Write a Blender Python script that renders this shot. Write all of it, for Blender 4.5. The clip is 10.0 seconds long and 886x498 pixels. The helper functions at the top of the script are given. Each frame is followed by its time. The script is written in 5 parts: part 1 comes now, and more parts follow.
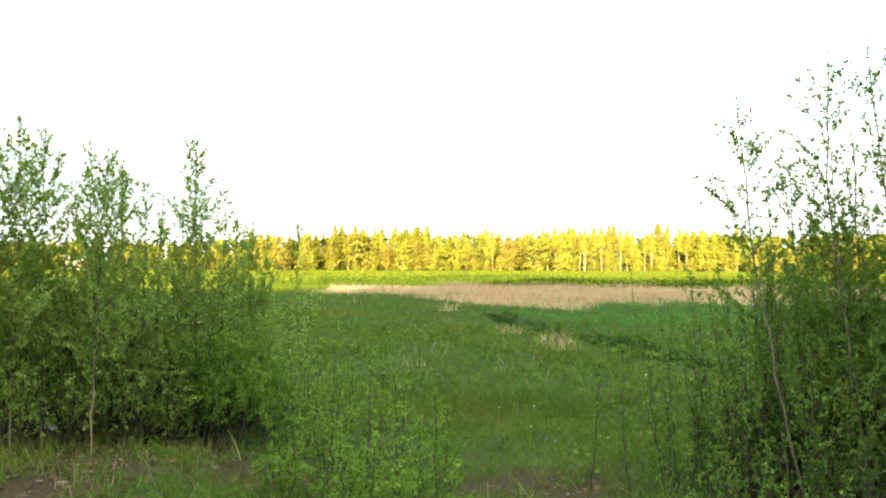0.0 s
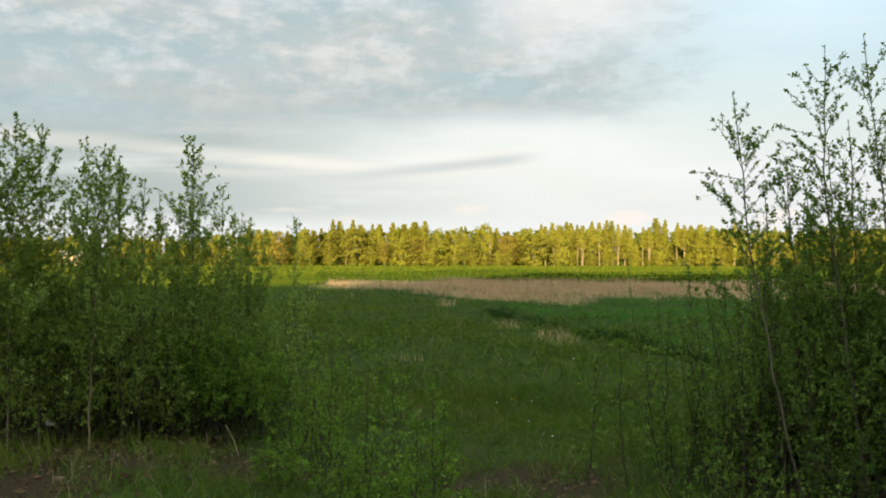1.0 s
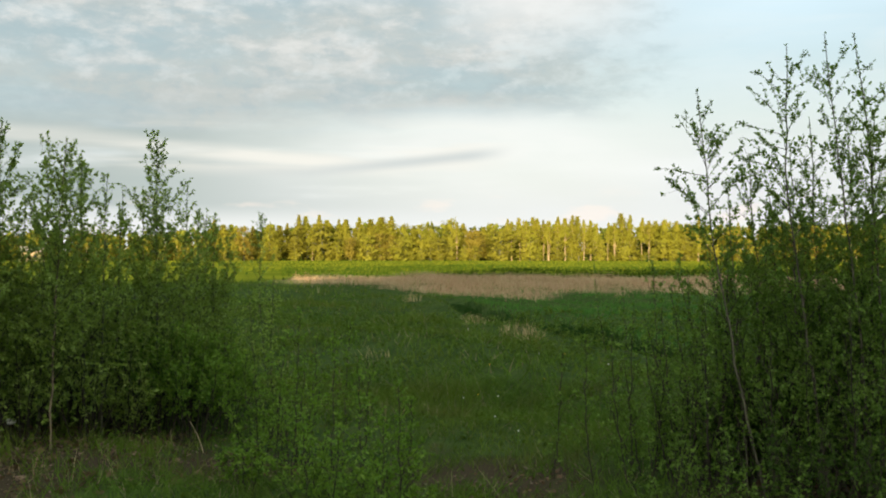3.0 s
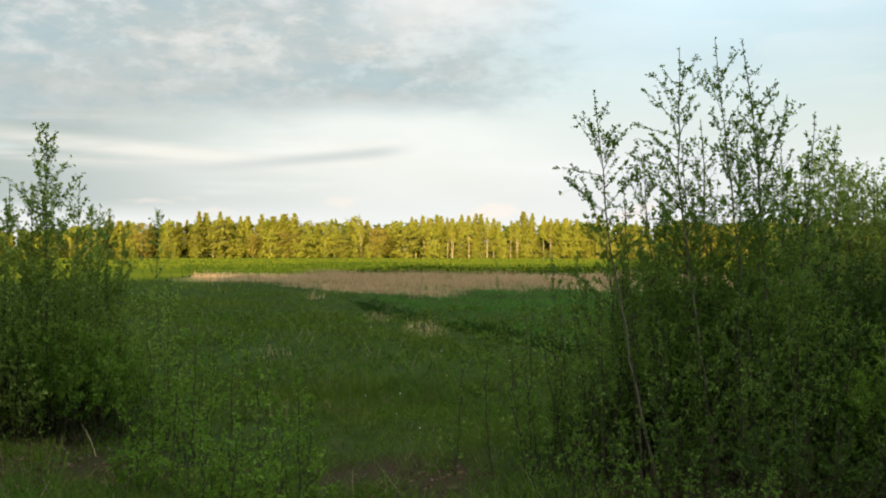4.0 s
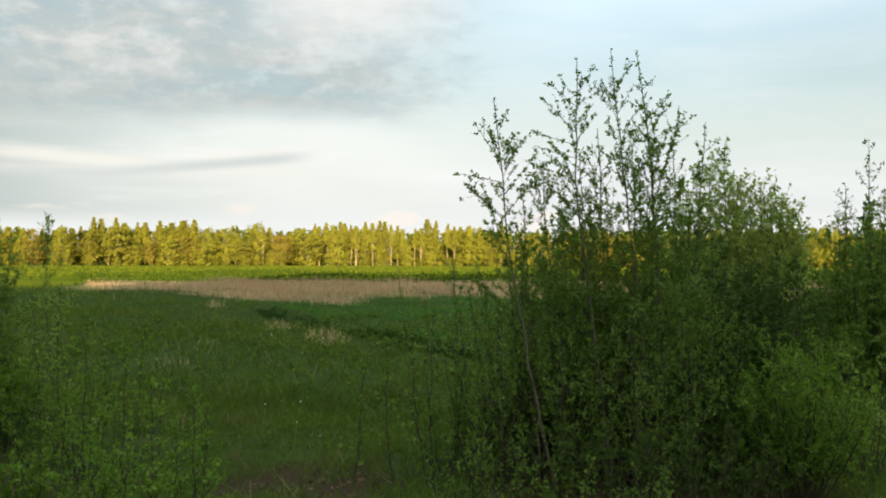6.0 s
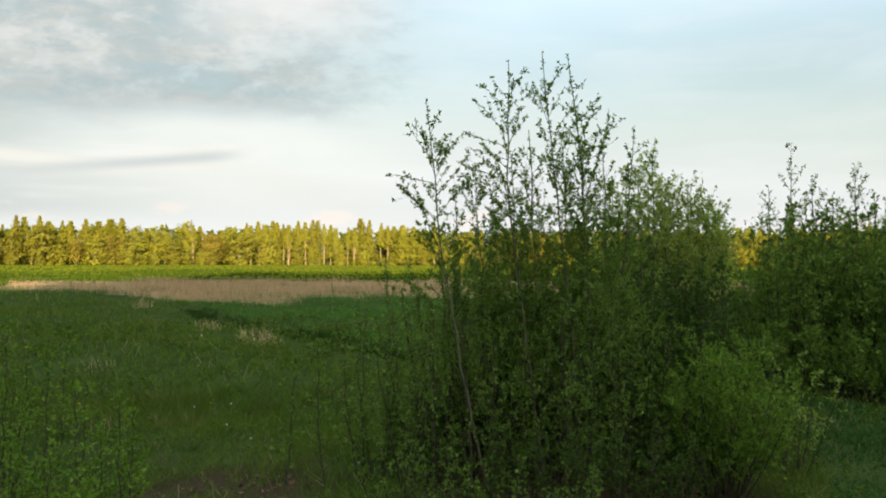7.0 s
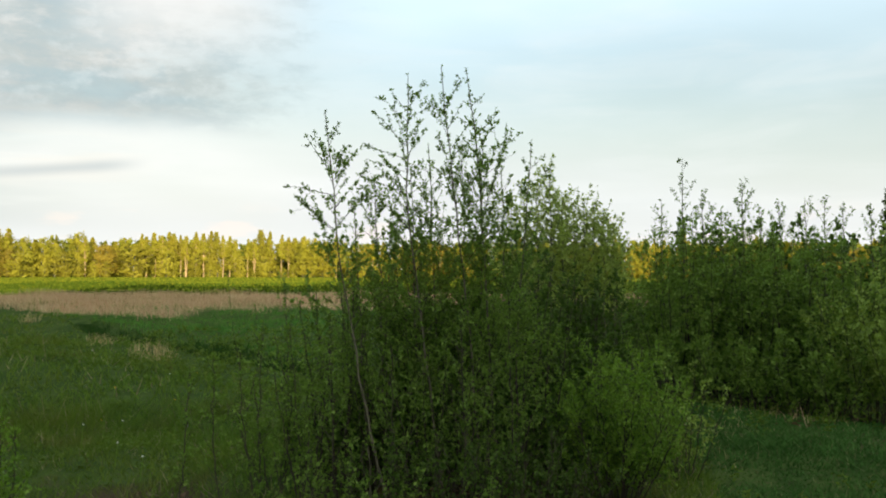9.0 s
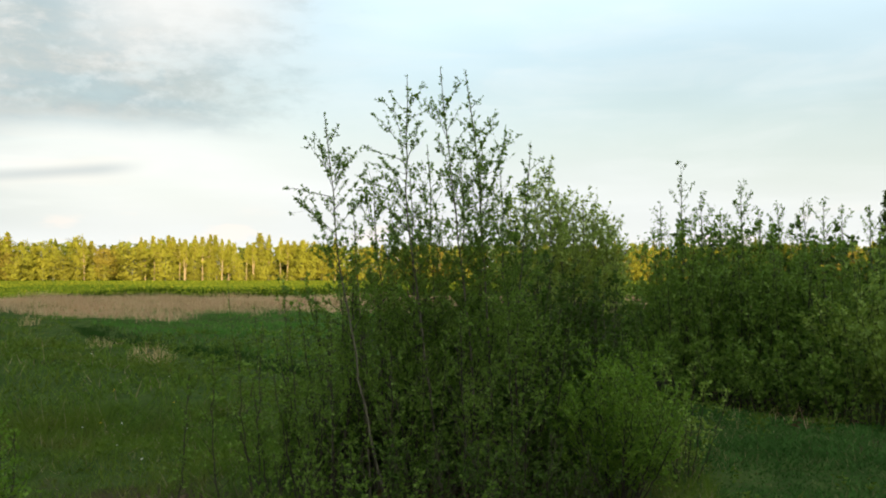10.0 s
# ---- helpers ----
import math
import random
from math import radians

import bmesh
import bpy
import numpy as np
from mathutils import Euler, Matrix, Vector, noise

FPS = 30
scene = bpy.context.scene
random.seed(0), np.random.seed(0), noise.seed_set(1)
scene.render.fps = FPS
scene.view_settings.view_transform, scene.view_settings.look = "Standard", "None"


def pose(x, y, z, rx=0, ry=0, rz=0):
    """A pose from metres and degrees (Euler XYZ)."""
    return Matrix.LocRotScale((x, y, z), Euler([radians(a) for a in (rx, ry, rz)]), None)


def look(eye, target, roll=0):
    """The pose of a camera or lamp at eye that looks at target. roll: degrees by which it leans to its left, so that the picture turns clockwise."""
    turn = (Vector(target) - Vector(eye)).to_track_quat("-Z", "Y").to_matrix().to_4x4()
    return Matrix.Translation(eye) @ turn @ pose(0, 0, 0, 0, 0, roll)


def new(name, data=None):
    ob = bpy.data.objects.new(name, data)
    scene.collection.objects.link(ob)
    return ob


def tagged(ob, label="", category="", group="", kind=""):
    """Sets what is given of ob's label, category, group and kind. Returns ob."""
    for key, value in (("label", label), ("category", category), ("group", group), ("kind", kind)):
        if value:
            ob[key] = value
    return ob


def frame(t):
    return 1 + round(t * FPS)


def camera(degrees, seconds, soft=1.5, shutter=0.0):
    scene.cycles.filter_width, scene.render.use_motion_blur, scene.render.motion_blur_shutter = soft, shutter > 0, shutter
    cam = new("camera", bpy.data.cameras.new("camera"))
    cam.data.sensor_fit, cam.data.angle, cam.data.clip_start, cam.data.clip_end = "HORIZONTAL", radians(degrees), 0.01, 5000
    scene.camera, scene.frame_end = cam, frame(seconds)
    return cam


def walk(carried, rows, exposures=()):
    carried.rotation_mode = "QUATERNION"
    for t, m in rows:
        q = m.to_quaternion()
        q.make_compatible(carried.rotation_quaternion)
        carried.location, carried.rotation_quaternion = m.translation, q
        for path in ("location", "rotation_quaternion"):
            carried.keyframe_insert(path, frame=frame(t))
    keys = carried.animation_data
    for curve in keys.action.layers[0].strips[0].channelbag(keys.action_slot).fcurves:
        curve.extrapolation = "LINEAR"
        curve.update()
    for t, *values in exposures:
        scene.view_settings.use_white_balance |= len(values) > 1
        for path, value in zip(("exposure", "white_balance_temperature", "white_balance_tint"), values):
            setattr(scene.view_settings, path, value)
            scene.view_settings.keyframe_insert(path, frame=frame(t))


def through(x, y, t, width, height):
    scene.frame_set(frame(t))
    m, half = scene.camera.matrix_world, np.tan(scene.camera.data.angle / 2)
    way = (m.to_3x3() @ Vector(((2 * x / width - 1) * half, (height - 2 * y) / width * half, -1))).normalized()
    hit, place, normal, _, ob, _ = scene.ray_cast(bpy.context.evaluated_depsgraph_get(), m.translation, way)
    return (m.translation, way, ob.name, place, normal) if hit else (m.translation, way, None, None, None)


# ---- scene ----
# ---- camera: one standing spot, the film is a stepwise pan to the right ----
EYE = 1.6
cam = camera(50.1, 10.0, soft=2.0, shutter=0.25)
# seconds, sideways, lift, yaw, pitch, roll
PATH = [
    (0.00, 0.000, 0.000, 0.00, 0.78, 0.14),
    (0.50, 0.002, -0.001, -0.01, 0.62, 0.10),
    (1.00, 0.004, 0.001, -0.13, 0.48, 0.06),
    (1.50, 0.001, 0.004, -0.01, 0.40, 0.06),
    (1.70, 0.003, 0.005, -0.02, 0.32, 0.03),
    (1.80, 0.004, 0.005, -0.35, 0.43, 0.02),
    (1.90, 0.005, 0.005, -1.47, 0.48, 0.01),
    (2.00, 0.006, 0.005, -1.99, 0.57, 0.00),
    (2.50, 0.011, 0.004, -1.90, 0.31, -0.03),
    (3.00, 0.005, 0.006, -2.15, 0.19, 0.03),
    (3.10, 0.011, 0.007, -3.58, 0.10, 0.03),
    (3.20, 0.016, 0.009, -5.39, 0.29, 0.03),
    (3.30, 0.019, 0.009, -7.00, 0.22, 0.04),
    (3.45, 0.021, 0.008, -7.75, 0.12, 0.05),
    (3.80, 0.024, 0.008, -7.93, 0.05, 0.08),
    (4.30, 0.027, 0.007, -7.92, 0.03, 0.10),
    (4.50, 0.029, 0.007, -8.27, 0.26, 0.12),
    (4.60, 0.030, 0.006, -9.97, 0.25, 0.12),
    (4.70, 0.031, 0.006, -11.75, 0.30, 0.13),
    (4.80, 0.032, 0.006, -12.96, 0.35, 0.14),
    (4.90, 0.033, 0.006, -13.54, 0.25, 0.15),
    (5.00, 0.034, 0.005, -13.53, 0.43, 0.15),
    (5.50, 0.033, -0.004, -13.69, 0.52, 0.17),
    (6.00, 0.046, -0.005, -13.73, 0.51, 0.17),
    (6.10, 0.049, -0.003, -14.49, 0.46, 0.17),
    (6.20, 0.051, -0.001, -15.88, 0.65, 0.18),
    (6.30, 0.052, 0.000, -17.10, 0.62, 0.18),
    (6.45, 0.053, 0.002, -17.65, 0.55, 0.18),
    (6.80, 0.054, 0.004, -17.75, 0.50, 0.19),
    (7.30, 0.055, 0.007, -17.73, 0.48, 0.20),
    (7.50, 0.055, 0.008, -17.75, 0.64, 0.21),
    (7.60, 0.058, 0.009, -17.70, 0.63, 0.21),
    (7.70, 0.061, 0.010, -18.05, 0.63, 0.21),
    (7.80, 0.064, 0.010, -19.32, 0.77, 0.21),
    (7.90, 0.067, 0.011, -21.48, 0.69, 0.21),
    (8.00, 0.070, 0.011, -23.85, 1.08, 0.21),
    (8.10, 0.071, 0.010, -24.89, 0.81, 0.21),
    (8.30, 0.073, 0.007, -24.63, 0.46, 0.19),
    (8.50, 0.075, 0.004, -23.80, 0.83, 0.17),
    (9.00, 0.076, 0.008, -23.65, 1.22, 0.17),
    (9.50, 0.068, 0.008, -23.78, 1.57, 0.12),
    (10.00, 0.073, -0.000, -23.71, 1.40, 0.09),
]


def stand(x, z, yaw, pitch, roll):
    eye = Vector((x, 0.0, EYE + z))
    a, p = radians(yaw), radians(pitch)
    ahead = Vector((-math.sin(a) * math.cos(p), math.cos(a) * math.cos(p), math.sin(p)))
    return look(eye, eye + ahead, roll)


walk(cam, [(t, stand(*row)) for t, *row in PATH],
     exposures=[(0.0, 2.92), (0.2, 2.45), (0.4, 1.95), (0.7, 1.6), (1.0, 1.5), (4.5, 1.5), (7.6, 1.5), (8.6, 1.54), (10.0, 1.59)])

# ---- light: low evening sun behind the viewer, broken cloud ----
SUN_UP, SUN_FROM = 7.0, 190.0          # degrees above the horizon; compass bearing clockwise from ahead
world = bpy.data.worlds.new("evening_sky")
scene.world = world
world.use_nodes = True
wt = world.node_tree
wt.nodes.clear()


def wmath(op, a, b=0.0, c=0.0, clamp=False):
    n = wt.nodes.new("ShaderNodeMath")
    n.operation, n.use_clamp = op, clamp
    for slot, v in zip(n.inputs, (a, b, c)):
        if isinstance(v, (int, float)):
            slot.default_value = v
        else:
            wt.links.new(v, slot)
    return n.outputs[0]


def wramp(v, lo, hi):
    n = wt.nodes.new("ShaderNodeMapRange")
    n.interpolation_type = "SMOOTHSTEP"
    wt.links.new(v, n.inputs["Value"])
    n.inputs["From Min"].default_value, n.inputs["From Max"].default_value = lo, hi
    return n.outputs["Result"]


def wmix(f, a, b):
    n = wt.nodes.new("ShaderNodeMix")
    n.data_type = "RGBA"
    for slot, v in zip((n.inputs[0], n.inputs[6], n.inputs[7]), (f, a, b)):
        if isinstance(v, tuple):
            slot.default_value = (*v, 1)
        elif isinstance(v, float):
            slot.default_value = v
        else:
            wt.links.new(v, slot)
    return n.outputs[2]


def wnoise(vec, stretch, scale, detail=6.0, rough=0.55, warp=0.0):
    m = wt.nodes.new("ShaderNodeVectorMath")
    m.operation = "MULTIPLY"
    wt.links.new(vec, m.inputs[0])
    m.inputs[1].default_value = stretch
    n = wt.nodes.new("ShaderNodeTexNoise")
    wt.links.new(m.outputs[0], n.inputs["Vector"])
    n.inputs["Scale"].default_value, n.inputs["Detail"].default_value = scale, detail
    n.inputs["Roughness"].default_value, n.inputs["Distortion"].default_value = rough, warp
    return n.outputs["Fac"]


def build_sky():
    coord = wt.nodes.new("ShaderNodeTexCoord").outputs["Generated"]
    sep = wt.nodes.new("ShaderNodeSeparateXYZ")
    wt.links.new(coord, sep.inputs[0])
    x, y, z = sep.outputs
    az = wmath("MULTIPLY", wmath("ARCTAN2", x, y), 57.2958)      # degrees clockwise from ahead
    el = wmath("MULTIPLY", wmath("ARCSINE", z), 57.2958)
    sky = wt.nodes.new("ShaderNodeTexSky")
    sky.sky_type, sky.sun_disc = "NISHITA", False
    sky.sun_elevation, sky.sun_rotation = radians(SUN_UP), radians(SUN_FROM)
    sky.air_density, sky.dust_density = 1.0, 1.5
    scaled = wt.nodes.new("ShaderNodeVectorMath")
    scaled.operation = "SCALE"
    wt.links.new(sky.outputs[0], scaled.inputs[0])
    scaled.inputs[3].default_value = 0.09
    clear = scaled.outputs[0]
    # thin high veil that whitens the blue, thicker towards the horizon
    veil = wnoise(coord, (1.0, 1.0, 3.2), 2.2, 5.0, 0.5)
    low = wmath("SUBTRACT", 1.0, wramp(el, -1.0, 13.0))
    veil_f = wmath("ADD", wmath("MULTIPLY", wramp(veil, 0.3, 0.75), 0.35), wmath("MULTIPLY", low, 0.75), clamp=True)
    veil_f = wmath("ADD", veil_f, 0.30, clamp=True)
    # the veil is lit through: brighter overhead and on the sun's side
    away = wmath("ADD", wmath("MULTIPLY", x, math.sin(radians(SUN_FROM))), wmath("MULTIPLY", y, math.cos(radians(SUN_FROM))))
    glow = wmath("ADD", wmath("MULTIPLY", wramp(el, 16.0, 60.0), 0.35), wmath("MULTIPLY", wramp(away, -0.05, 0.95), 0.75), clamp=True)
    c = wmix(veil_f, clear, wmix(glow, wmix(low, (0.420, 0.463, 0.462), (0.455, 0.462, 0.448)), (1.98, 1.98, 1.66)))
    # the veil opens towards clear blue high up on the side away from the bank
    open_f = wmath("MULTIPLY", wmath("MULTIPLY", wramp(wmath("ADD", el, wmath("MULTIPLY", veil, 6.0)), 10.0, 20.0), wramp(az, 8.0, 24.0)), wmath("SUBTRACT", 1.0, wramp(az, 70.0, 110.0)))
    c = wmix(wmath("MULTIPLY", open_f, 0.8), c, (0.415, 0.530, 0.590))
    # a mottled bank of grey cloud with a flat lower rim, thinning out to the right
    rim = wnoise(coord, (1.0, 1.0, 2.0), 5.0, 4.0, 0.5)
    shelf = wnoise(coord, (1.0, 1.0, 7.0), 4.0, 4.0, 0.5)
    floor_el = wmath("ADD", wmath("ADD", 3.9, wmath("MULTIPLY", rim, 2.4)), wmath("MULTIPLY", wramp(az, -18.0, 3.0), 2.5))
    above = wmath("DIVIDE", wmath("SUBTRACT", el, floor_el), wmath("ADD", 0.6, wmath("MULTIPLY", shelf, 1.5)), clamp=True)
    body = wnoise(coord, (1.0, 1.0, 2.6), 15.0, 7.0, 0.62, 0.1)
    east = wmath("ADD", az, wmath("MULTIPLY", wmath("SUBTRACT", body, 0.5), 26.0))
    right_end = wmath("SUBTRACT", 1.0, wramp(east, 5.0, 17.0))
    left_end = wramp(az, -150.0, -100.0)
    body_f = wramp(body, 0.32, 0.60)
    bank = wmath("MULTIPLY", wmath("MULTIPLY", above, right_end), wmath("MULTIPLY", left_end, wmath("ADD", 0.70, wmath("MULTIPLY", body_f, 0.30))))
    top = wmath("SUBTRACT", 1.0, wmath("MULTIPLY", wramp(el, 13.5, 17.0), wramp(body, 0.40, 0.58)))
    dim = wmix(wramp(shelf, 0.40, 0.62), (0.215, 0.272, 0.286), (0.258, 0.283, 0.274))
    grey = wmix(wmath("MULTIPLY", wramp(body, 0.38, 0.72), wmath("ADD", 0.3, wmath("MULTIPLY", wramp(el, 8.5, 13.0), 0.7))), dim, (0.405, 0.41, 0.395))
    flecks = wnoise(coord, (1.0, 1.0, 1.7), 30.0, 5.0, 0.6, 0.2)
    grey = wmix(wmath("MULTIPLY", wmath("MULTIPLY", wramp(flecks, 0.50, 0.70), wramp(el, 7.5, 10.5)), 0.34), grey, (0.44, 0.465, 0.465))
    grey = wmix(wmath("MULTIPLY", wramp(flecks, 0.50, 0.34), 0.35), grey, (0.195, 0.255, 0.275))
    c = wmix(wmath("MULTIPLY", bank, top), c, grey)
    # a lit white crown of cloud over the bank's thin end
    crest = wmath("MULTIPLY", wmath("MULTIPLY", wramp(az, 0.0, 6.0), wmath("SUBTRACT", 1.0, wramp(az, 9.0, 17.0))), wramp(wmath("ADD", el, wmath("MULTIPLY", rim, 3.0)), 12.5, 17.0))
    c = wmix(wmath("MULTIPLY", crest, 0.7), c, (0.50, 0.49, 0.47))
    # flat streaks below the bank
    streak = wnoise(coord, (1.0, 1.0, 9.0), 3.6, 5.0, 0.5)
    zone = wmath("MULTIPLY", wramp(el, 1.5, 3.0), wmath("SUBTRACT", 1.0, wramp(el, 6.6, 8.4)))
    left = wmath("SUBTRACT", 1.0, wramp(az, -20.0, 8.0))
    s = wmath("MULTIPLY", wmath("MULTIPLY", wramp(streak, 0.28, 0.50), zone), wmath("ADD", wmath("MULTIPLY", left, 0.9), 0.10))
    c = wmix(s, c, (0.25, 0.285, 0.272))
    # a bright gap under the bank, where far cloud is lit full on
    gap = wmath("MULTIPLY", wmath("MULTIPLY", wramp(az, -16.0, 6.0), wmath("SUBTRACT", 1.0, wramp(az, 6.0, 22.0))), wmath("MULTIPLY", wramp(el, 1.0, 5.0), wmath("SUBTRACT", 1.0, wramp(el, 6.4, 9.8))))
    c = wmix(wmath("MULTIPLY", gap, wmath("ADD", 0.35, wmath("MULTIPLY", wramp(veil, 0.35, 0.6), 0.5))), c, (0.525, 0.522, 0.50))
    # cream ribs of cloud lit from below, under the bank
    ribs = wnoise(coord, (1.0, 1.0, 12.0), 3.2, 4.0, 0.5)
    rib_zone = wmath("MULTIPLY", wmath("MULTIPLY", wramp(az, -22.0, -12.0), wmath("SUBTRACT", 1.0, wramp(az, 0.0, 8.0))), wmath("MULTIPLY", wramp(el, 4.2, 5.6), wmath("SUBTRACT", 1.0, wramp(el, 6.6, 8.2))))
    c = wmix(wmath("MULTIPLY", wmath("MULTIPLY", wramp(ribs, 0.44, 0.60), rib_zone), 0.7), c, (0.50, 0.475, 0.425))
    band_el = wmath("ADD", wmath("SUBTRACT", 4.6, wmath("MULTIPLY", az, 0.075)), wmath("MULTIPLY", rim, 0.8))
    band = wmath("SUBTRACT", 1.0, wmath("ABSOLUTE", wmath("DIVIDE", wmath("SUBTRACT", el, band_el), 0.75)), clamp=True)
    band_zone = wmath("MULTIPLY", wramp(az, -40.0, -24.0), wmath("SUBTRACT", 1.0, wramp(az, -6.0, 2.0)))
    c = wmix(wmath("MULTIPLY", wmath("MULTIPLY", wramp(band, 0.0, 0.9), band_zone), wmath("ADD", 0.35, wmath("MULTIPLY", wramp(shelf, 0.38, 0.6), 0.45))), c, (0.50, 0.485, 0.44))
    # faint high wisps over the open blue
    wisp = wnoise(coord, (1.0, 1.0, 5.0), 5.5, 6.0, 0.55, 0.4)
    wisp_zone = wmath("MULTIPLY", wramp(az, 10.0, 22.0), wramp(el, 2.0, 6.0))
    c = wmix(wmath("MULTIPLY", wmath("MULTIPLY", wramp(wisp, 0.40, 0.72), wisp_zone), 0.28), c, (0.47, 0.485, 0.475))
    # one long lens of cloud
    lens_el = wmath("ADD", 5.41, wmath("MULTIPLY", wmath("MAXIMUM", az, -6.0), 0.105))
    across = wmath("DIVIDE", wmath("SUBTRACT", el, lens_el), wmath("ADD", 0.30, wmath("MULTIPLY", rim, 0.45)))
    along = wmath("MULTIPLY", wramp(az, -14.0, 1.0), wmath("SUBTRACT", 1.0, wramp(az, 3.5, 7.0)))
    thin = wmath("SUBTRACT", 1.0, wmath("ABSOLUTE", across), clamp=True)
    c = wmix(wmath("MULTIPLY", wmath("MULTIPLY", wramp(thin, 0.0, 1.0), along), 0.75), c, (0.31, 0.34, 0.34))
    # warm puffs over the woods
    puff = wnoise(coord, (1.0, 1.0, 3.4), 13.0, 5.0, 0.5)
    puff_zone = wmath("MULTIPLY", wramp(el, 0.5, 1.4), wmath("SUBTRACT", 1.0, wramp(el, 2.4, 4.2)))
    c = wmix(wmath("MULTIPLY", wmath("MULTIPLY", wramp(puff, 0.56, 0.70), puff_zone), 0.45), c, (0.56, 0.48, 0.42))
    bg = wt.nodes.new("ShaderNodeBackground")
    wt.links.new(c, bg.inputs[0])
    bg.inputs[1].default_value = 0.7
    out = wt.nodes.new("ShaderNodeOutputWorld")
    wt.links.new(bg.outputs[0], out.inputs[0])


build_sky()
sun = new("sun", bpy.data.lights.new("sun", "SUN"))
sun.data.energy, sun.data.angle, sun.data.color = 5.0, radians(0.55), (1.0, 0.79, 0.46)
_b = radians(SUN_FROM)
sun.matrix_world = look((0, -30, 60), Vector((0, -30, 60)) - Vector((math.sin(_b) * math.cos(radians(SUN_UP)), math.cos(_b) * math.cos(radians(SUN_UP)), math.sin(radians(SUN_UP)))))


# ---- materials ----
class Nodes:
    """A small wrapper to write node materials in few lines."""

    def __init__(self, name):
        self.mat = bpy.data.materials.new(name)
        self.mat.use_nodes = True
        self.t = self.mat.node_tree
        self.t.nodes.clear()

    def put(self, slot, v):
        if isinstance(v, tuple):
            slot.default_value = (*v, 1) if len(v) == 3 and slot.type == "RGBA" else v
        elif isinstance(v, (int, float)):
            slot.default_value = v
        else:
            self.t.links.new(v, slot)

    def math(self, op, a, b=0.0, clamp=False):
        n = self.t.nodes.new("ShaderNodeMath")
        n.operation, n.use_clamp = op, clamp
        self.put(n.inputs[0], a), self.put(n.inputs[1], b)
        return n.outputs[0]

    def noise(self, scale, detail=4.0, rough=0.55, vec=None, stretch=None):
        n = self.t.nodes.new("ShaderNodeTexNoise")
        if vec is None:
            vec = self.t.nodes.new("ShaderNodeTexCoord").outputs["Object"]
        if stretch:
            m = self.t.nodes.new("ShaderNodeVectorMath")
            m.operation = "MULTIPLY"
            self.put(m.inputs[0], vec)
            m.inputs[1].default_value = stretch
            vec = m.outputs[0]
        self.put(n.inputs["Vector"], vec)
        n.inputs["Scale"].default_value, n.inputs["Detail"].default_value, n.inputs["Roughness"].default_value = scale, detail, rough
        return n.outputs["Fac"]

    def ramp(self, v, lo, hi):
        n = self.t.nodes.new("ShaderNodeMapRange")
        n.interpolation_type = "SMOOTHSTEP"
        self.put(n.inputs["Value"], v)
        n.inputs["From Min"].default_value, n.inputs["From Max"].default_value = lo, hi
        return n.outputs["Result"]

    def mix(self, f, a, b):
        n = self.t.nodes.new("ShaderNodeMix")
        n.data_type = "RGBA"
        self.put(n.inputs[0], f), self.put(n.inputs[6], a), self.put(n.inputs[7], b)
        return n.outputs[2]

    def island(self):
        return self.t.nodes.new("ShaderNodeNewGeometry").outputs["Random Per Island"]

    def place(self):
        return self.t.nodes.new("ShaderNodeNewGeometry").outputs["Position"]

    def object_random(self):
        return self.t.nodes.new("ShaderNodeObjectInfo").outputs["Random"]

    def bump(self, height, strength=0.4, distance=0.02):
        n = self.t.nodes.new("ShaderNodeBump")
        n.inputs["Strength"].default_value, n.inputs["Distance"].default_value = strength, distance
        self.put(n.inputs["Height"], height)
        return n.outputs[0]

    def surface(self, color, rough=0.7, normal=None, through=None, share=0.0, gloss=0.3):
        p = self.t.nodes.new("ShaderNodeBsdfPrincipled")
        self.put(p.inputs["Base Color"], color), self.put(p.inputs["Roughness"], rough)
        p.inputs["Specular IOR Level"].default_value = gloss
        if normal is not None:
            self.put(p.inputs["Normal"], normal)
        last = p.outputs[0]
        if share:
            s = self.t.nodes.new("ShaderNodeBsdfTranslucent")
            self.put(s.inputs[0], through if through is not None else color)
            m = self.t.nodes.new("ShaderNodeMixShader")
            m.inputs[0].default_value = share
            self.t.links.new(last, m.inputs[1]), self.t.links.new(s.outputs[0], m.inputs[2])
            last = m.outputs[0]
        out = self.t.nodes.new("ShaderNodeOutputMaterial")
        self.t.links.new(last, out.inputs[0])
        return self.mat


def leaf_material(name, dark, mid, light, share=0.35, spread=6.0, glint_leaves=0.7, gloss=0.12, trees=None):
    """Leaves: each leaf has its own tone, whole boughs drift between two hues."""
    k = Nodes(name)
    tone = k.mix(k.island(), dark, mid)
    drift = k.ramp(k.noise(spread, 3.0, vec=k.place()), 0.38, 0.66)
    tone = k.mix(k.math("MULTIPLY", drift, 0.55), tone, light)
    # about one leaf in five lightened in colour, as a painted glint
    pale = k.ramp(k.math("FRACT", k.math("MULTIPLY", k.island(), 53.7)), 0.80, 0.98)
    tone = k.mix(k.math("MULTIPLY", pale, glint_leaves), tone, (light[0] * 1.5, light[1] * 1.4, light[2] * 2.0))
    if trees:
        tone = k.mix(k.ramp(k.object_random(), 0.5, 1.1), tone, k.mix(k.island(), trees, (trees[0] * 1.5, trees[1] * 1.5, trees[2] * 1.5)))
    lit = k.mix(0.55, tone, (light[0] * 1.25, light[1] * 1.2, light[2] * 0.6))
    return k.surface(tone, 0.6, through=lit, share=share, gloss=gloss)


